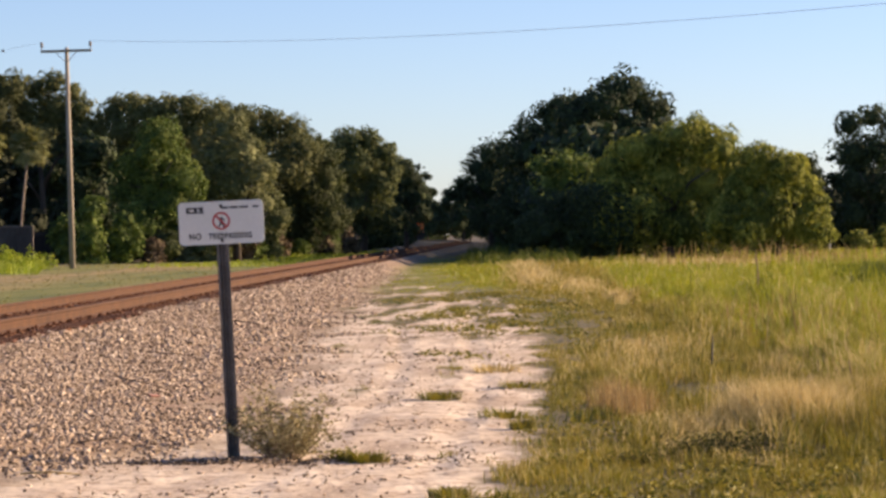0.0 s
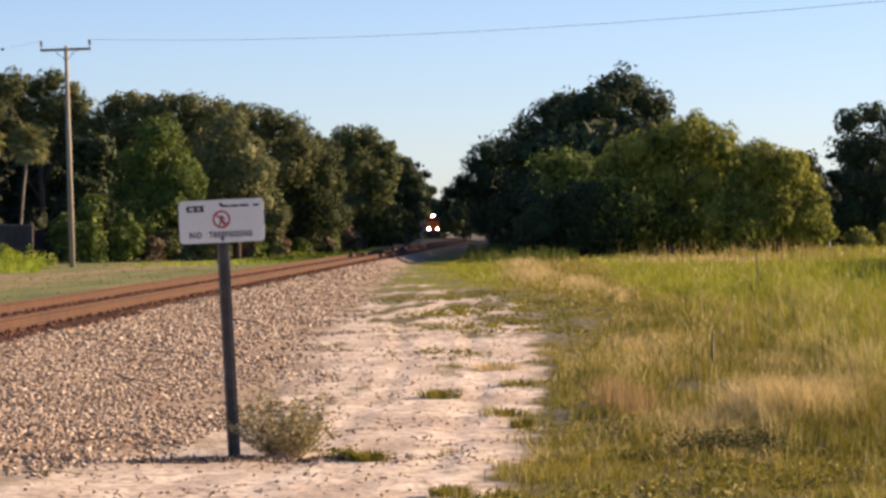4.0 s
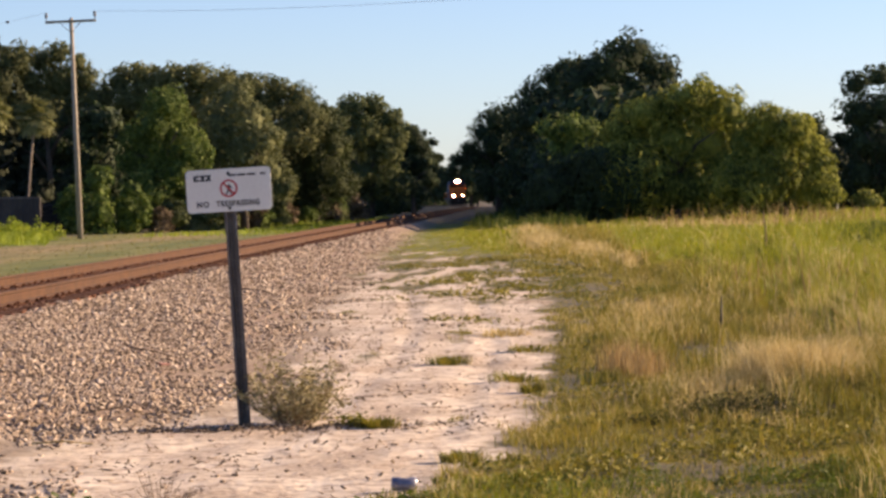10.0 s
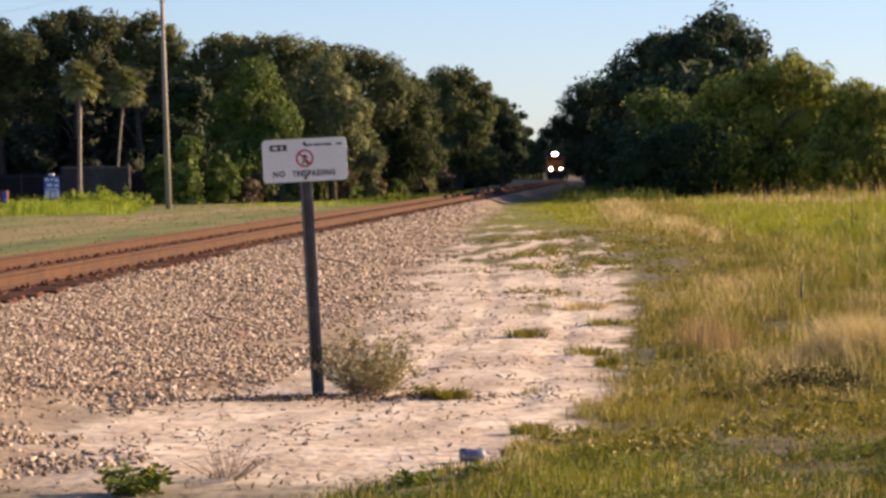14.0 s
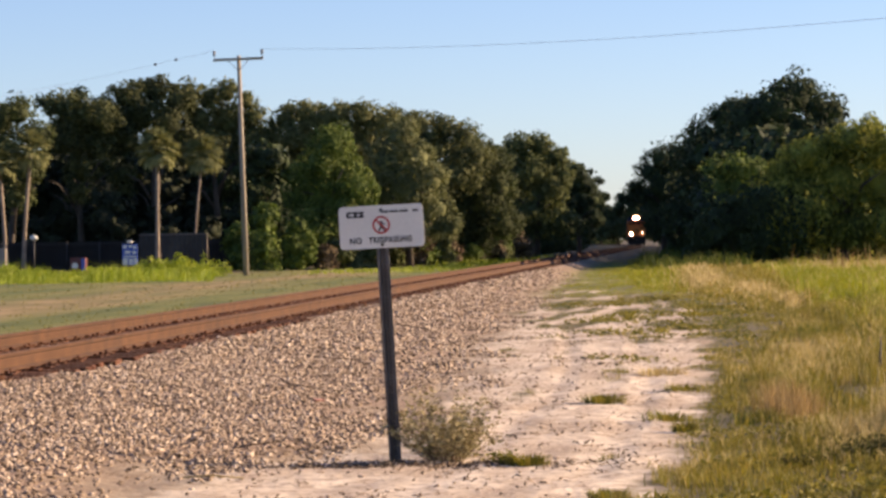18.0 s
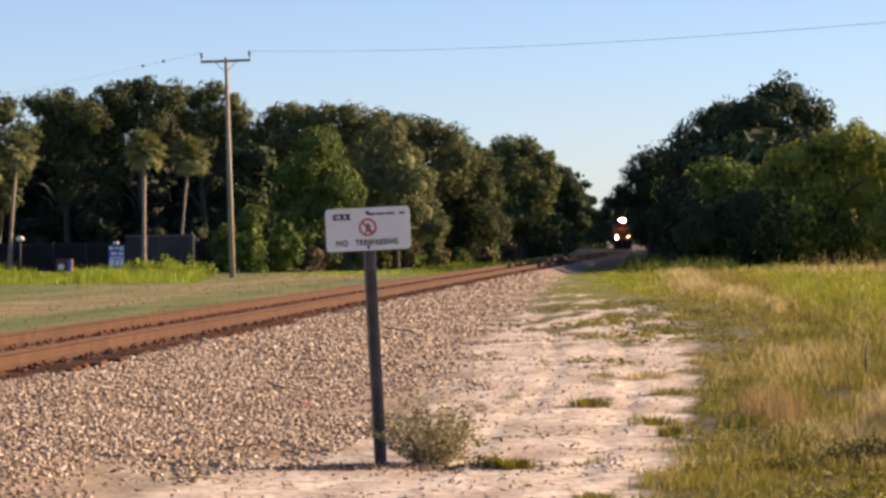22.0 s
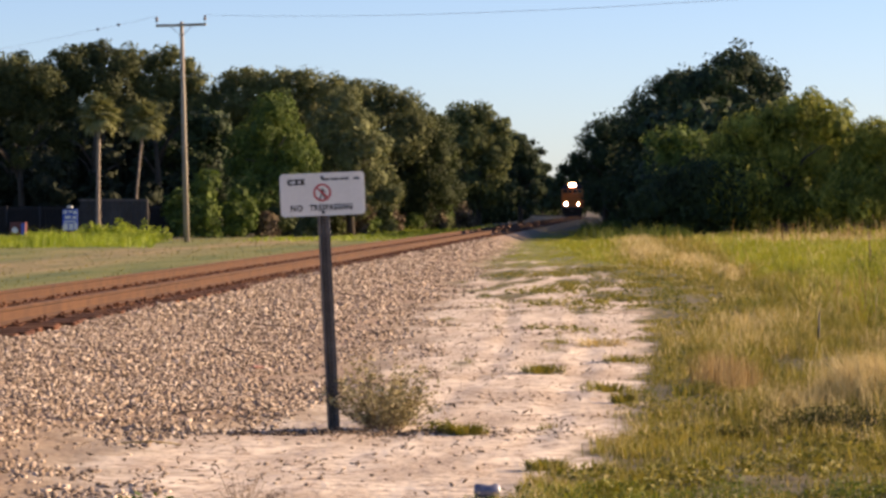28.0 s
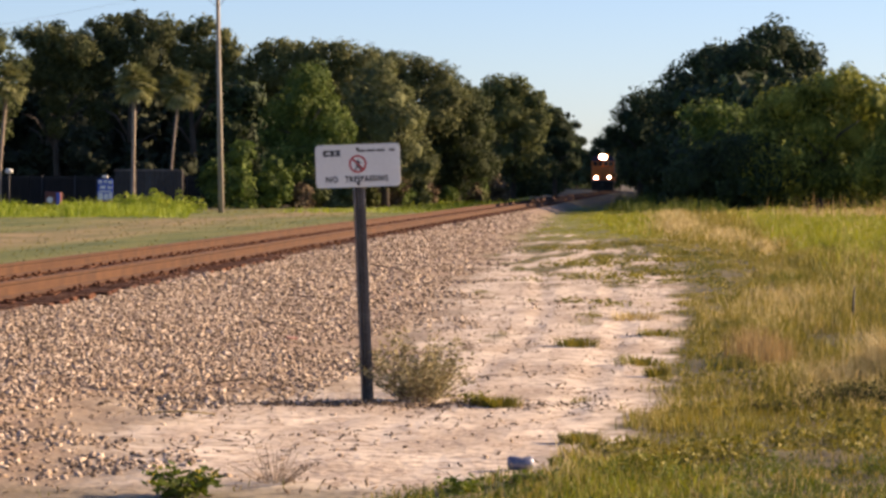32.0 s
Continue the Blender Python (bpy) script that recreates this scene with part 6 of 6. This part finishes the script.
# ---- locomotive ----
def locomotive():
    yellow = material("loco_orange_paint", even((0.50, 0.135, 0.018), (0.64, 0.20, 0.028)), 2, 30, 0.45, bump=0.05)
    blue = material("loco_blue_paint", even((0.008, 0.014, 0.040), (0.018, 0.028, 0.070)), 2, 30, 0.75, bump=0.05)
    black = material("loco_black_steel", even((0.012, 0.011, 0.010), (0.035, 0.030, 0.027)), 4, 40, 0.7, bump=0.2)
    glass = material("cab_glass", even((0.010, 0.012, 0.014), (0.020, 0.022, 0.024)), 2, 10, 0.08, bump=0)
    lamp = material("headlight_glow", even((0.9, 0.85, 0.75), (0.9, 0.85, 0.75)), 2, 10, 0.3, bump=0, emit=(1.0, 0.80, 0.56), strength=100)
    # glowing ring colour, painting the orange halo around each lamp
    halo = material("lamp_halo", even((0.7, 0.4, 0.2), (0.8, 0.5, 0.25)), 2, 10, 0.3, bump=0, emit=(1.0, 0.30, 0.12), strength=1.8)
    steel = material("wheel_steel", even((0.06, 0.055, 0.05), (0.14, 0.13, 0.12)), 5, 40, 0.5, metal=0.7, bump=0.1)
    loco = thing("locomotive", pose(0, 0, 0), "orange and dark blue diesel locomotive with lit headlights on the track", "locomotive")
    part("underframe", Shape().box(0, 9.6, 1.22, 2.9, 19.0, 0.32, 0.03), black, loco)
    nose = [(-1.0, 1.40), (-1.0, 2.55), (-0.72, 2.92), (0.72, 2.92), (1.0, 2.55), (1.0, 1.40)]
    body = Shape().prism(nose, 1.25, 3.2)
    n_ob = part("nose", body, yellow, loco, "orange painted short hood")
    part("nose_door", Shape().box(-0.25, 1.235, 2.05, 0.62, 0.03, 1.15, 0.01), yellow, n_ob)
    cab_o = [(-1.52, 1.40), (-1.52, 3.75), (-1.15, 4.38), (1.15, 4.38), (1.52, 3.75), (1.52, 1.40)]
    cab = part("cab", Shape().prism(cab_o, 3.0, 5.7), blue, loco, "dark blue cab")
    part("cab_front", Shape().prism([(-1.48, 1.45), (-1.48, 3.70), (1.48, 3.70), (1.48, 1.45)], 2.955, 2.998), yellow, cab, "orange cab front")
    for x in (-1.02, -0.36, 0.36, 1.02):
        part("windscreen", Shape().box(x, 2.935, 3.42, 0.56, 0.03, 0.46, 0.01), glass, cab, "dark cab window")
    for x in (-1.53, 1.53):
        part("side_window", Shape().box(x, 4.3, 3.2, 0.03, 1.3, 0.62, 0.008), glass, cab)
    part("number_board", Shape().box(0, 2.93, 4.02, 1.5, 0.05, 0.24, 0.01), black, cab, "dark number board")
    hl = part("headlight", Shape().box(0, 2.88, 4.24, 0.90, 0.16, 0.44, 0.03), black, cab, "twin headlight housing")
    # lenses oversized and ringed with glow to stand in for glare
    for x in (-0.21, 0.21):
        part("lens", Shape().tube([(x, 2.80, 4.24), (x, 2.76, 4.24)], 0.20, 18), lamp, hl, "glowing white headlight")
        part("reflector", ring_shape(0.20, 0.32, 2.77, 2.80), halo, hl, "glowing orange ring standing in for the headlight's halo", pose(x, 0, 4.24))
    part("long_hood", Shape().prism([(-0.92, 1.40), (-0.92, 3.85), (-0.6, 4.25), (0.6, 4.25), (0.92, 3.85), (0.92, 1.40)], 5.7, 18.4), blue, loco, "dark blue engine hood")
    for y in (8.5, 11.5, 14.5):
        part("roof_fan", Shape().tube([(0, y, 4.25), (0, y, 4.42)], 0.55, 18), black, loco)
    part("exhaust_stack", Shape().box(0, 10.0, 4.35, 0.4, 0.8, 0.22, 0.02), black, loco)
    part("horn", Shape().tube([(0.3, 4.2, 4.45), (0.3, 3.7, 4.48)], [0.03, 0.09], 10), steel, cab)
    part("pilot", Shape().box(0, 0.62, 1.05, 2.85, 0.10, 0.86, 0.02), black, loco, "black front pilot plate")
    part("plow", Shape().prism([(-1.4, 0.10), (-1.4, 0.62), (1.4, 0.62), (1.4, 0.10)], 0.30, 0.52), black, loco, "black snow plough")
    part("coupler", Shape().box(0, 0.18, 0.88, 0.30, 0.75, 0.28, 0.04), steel, loco)
    for x in (-0.85, 0.85):
        d = part("ditch_light", Shape().box(x, 0.54, 1.80, 0.40, 0.16, 0.40, 0.03), black, loco, "ditch light housing")
        # wide lens and glowing ring imitate the ditch light's glare
        part("lens", Shape().tube([(x, 0.46, 1.80), (x, 0.43, 1.80)], 0.15 if x < 0 else 0.10, 16), lamp, d, "glowing white ditch light")
        part("reflector", ring_shape(0.15 if x < 0 else 0.10, 0.25 if x < 0 else 0.18, 0.44, 0.46), halo, d, "glowing orange ring standing in for the ditch light's halo", pose(x, 0, 1.80))
    part("front_platform", Shape().box(0, 0.92, 1.42, 2.9, 0.66, 0.06, 0.01), black, loco)
    for x in (-1.3, 1.3):
        for z in (0.55, 0.85, 1.15):
            part("step", Shape().box(x, 0.95, z, 0.42, 0.36, 0.04), black, loco)
        rail = Shape().tube([(x, 0.66, 1.45), (x, 0.66, 2.45), (x * 0.55, 0.66, 2.45)], 0.022, 6)
        part("handrail", rail, yellow, loco, "orange handrail")
        part("walkway_rail", Shape().tube([(x * 1.08, 5.8, 2.4), (x * 1.08, 18.6, 2.4)], 0.022, 6), yellow, loco)
        for k in range(7):
            part("rail_post", Shape().tube([(x * 1.08, 5.9 + 2.1 * k, 1.38), (x * 1.08, 5.9 + 2.1 * k, 2.4)], 0.02, 6), yellow, loco)
    part("fuel_tank", Shape().box(0, 9.6, 0.72, 2.5, 5.4, 0.72, 0.12), black, loco)
    for yc in (3.9, 15.4):
        truck = part("truck", Shape().box(-1.05, yc, 0.62, 0.16, 4.4, 0.34, 0.05).box(1.05, yc, 0.62, 0.16, 4.4, 0.34, 0.05).box(0, yc, 0.72, 2.1, 0.5, 0.3, 0.04), black, loco, "three-axle bogie frame")
        for dy in (-1.65, 0.0, 1.65):
            part("wheelset", Shape().tube([(-0.78, yc + dy, 0.5), (0.78, yc + dy, 0.5)], 0.08, 8).tube([(-0.80, yc + dy, 0.5), (-0.66, yc + dy, 0.5)], 0.5, 22).tube([(0.66, yc + dy, 0.5), (0.80, yc + dy, 0.5)], 0.5, 22), steel, truck, "steel wheel pair")
    for ob in loco.children_recursive:      # a tall cab: stretch what stands above the walkway
        base = ob.matrix_basis.translation.z
        for v in ob.data.vertices:
            if v.co.z + base > 1.4:
                v.co.z += (v.co.z + base - 1.4) * 0.09
    return loco


LOCO = locomotive()


# ---- sleepers, as single pieces near by and joined beyond ----
tie_mesh = tie_shape().mesh("tie")
tie_mesh.materials.append(M_TIE)
r_ = random.Random(5)
for k_ in range(240):
    part("tie", tie_mesh, None, track, "", pose(TRACK_X + r_.uniform(-0.05, 0.05), 16 + 0.5 * k_ + r_.uniform(-0.04, 0.04), 0.245, 0, 0, r_.uniform(-1.5, 1.5)))
rest_ = Shape()
for k_ in range(640):
    y_ = 136 + 0.5 * k_
    rest_.box(float(track_x(y_)), y_, 0.245, 2.6, 0.22, 0.18)
tagged(part("far_ties", rest_, M_TIE, track), kind="stuff")


def motions():
    """The train rounds the bend and comes down the straight."""
    rows = []
    for k in range(17):
        t = 2.0 * k
        y = 592.5 - 7.1 * t
        back = y + 10.0
        x, xb = float(track_x(y + 2)), float(track_x(back + 6))
        turn = math.degrees(math.atan2(-(xb - x), (back + 6) - (y + 2)))
        rows.append((t, pose(x, y, RAIL_TOP, 0, 0, turn)))
    walk(LOCO, rows)


motions()
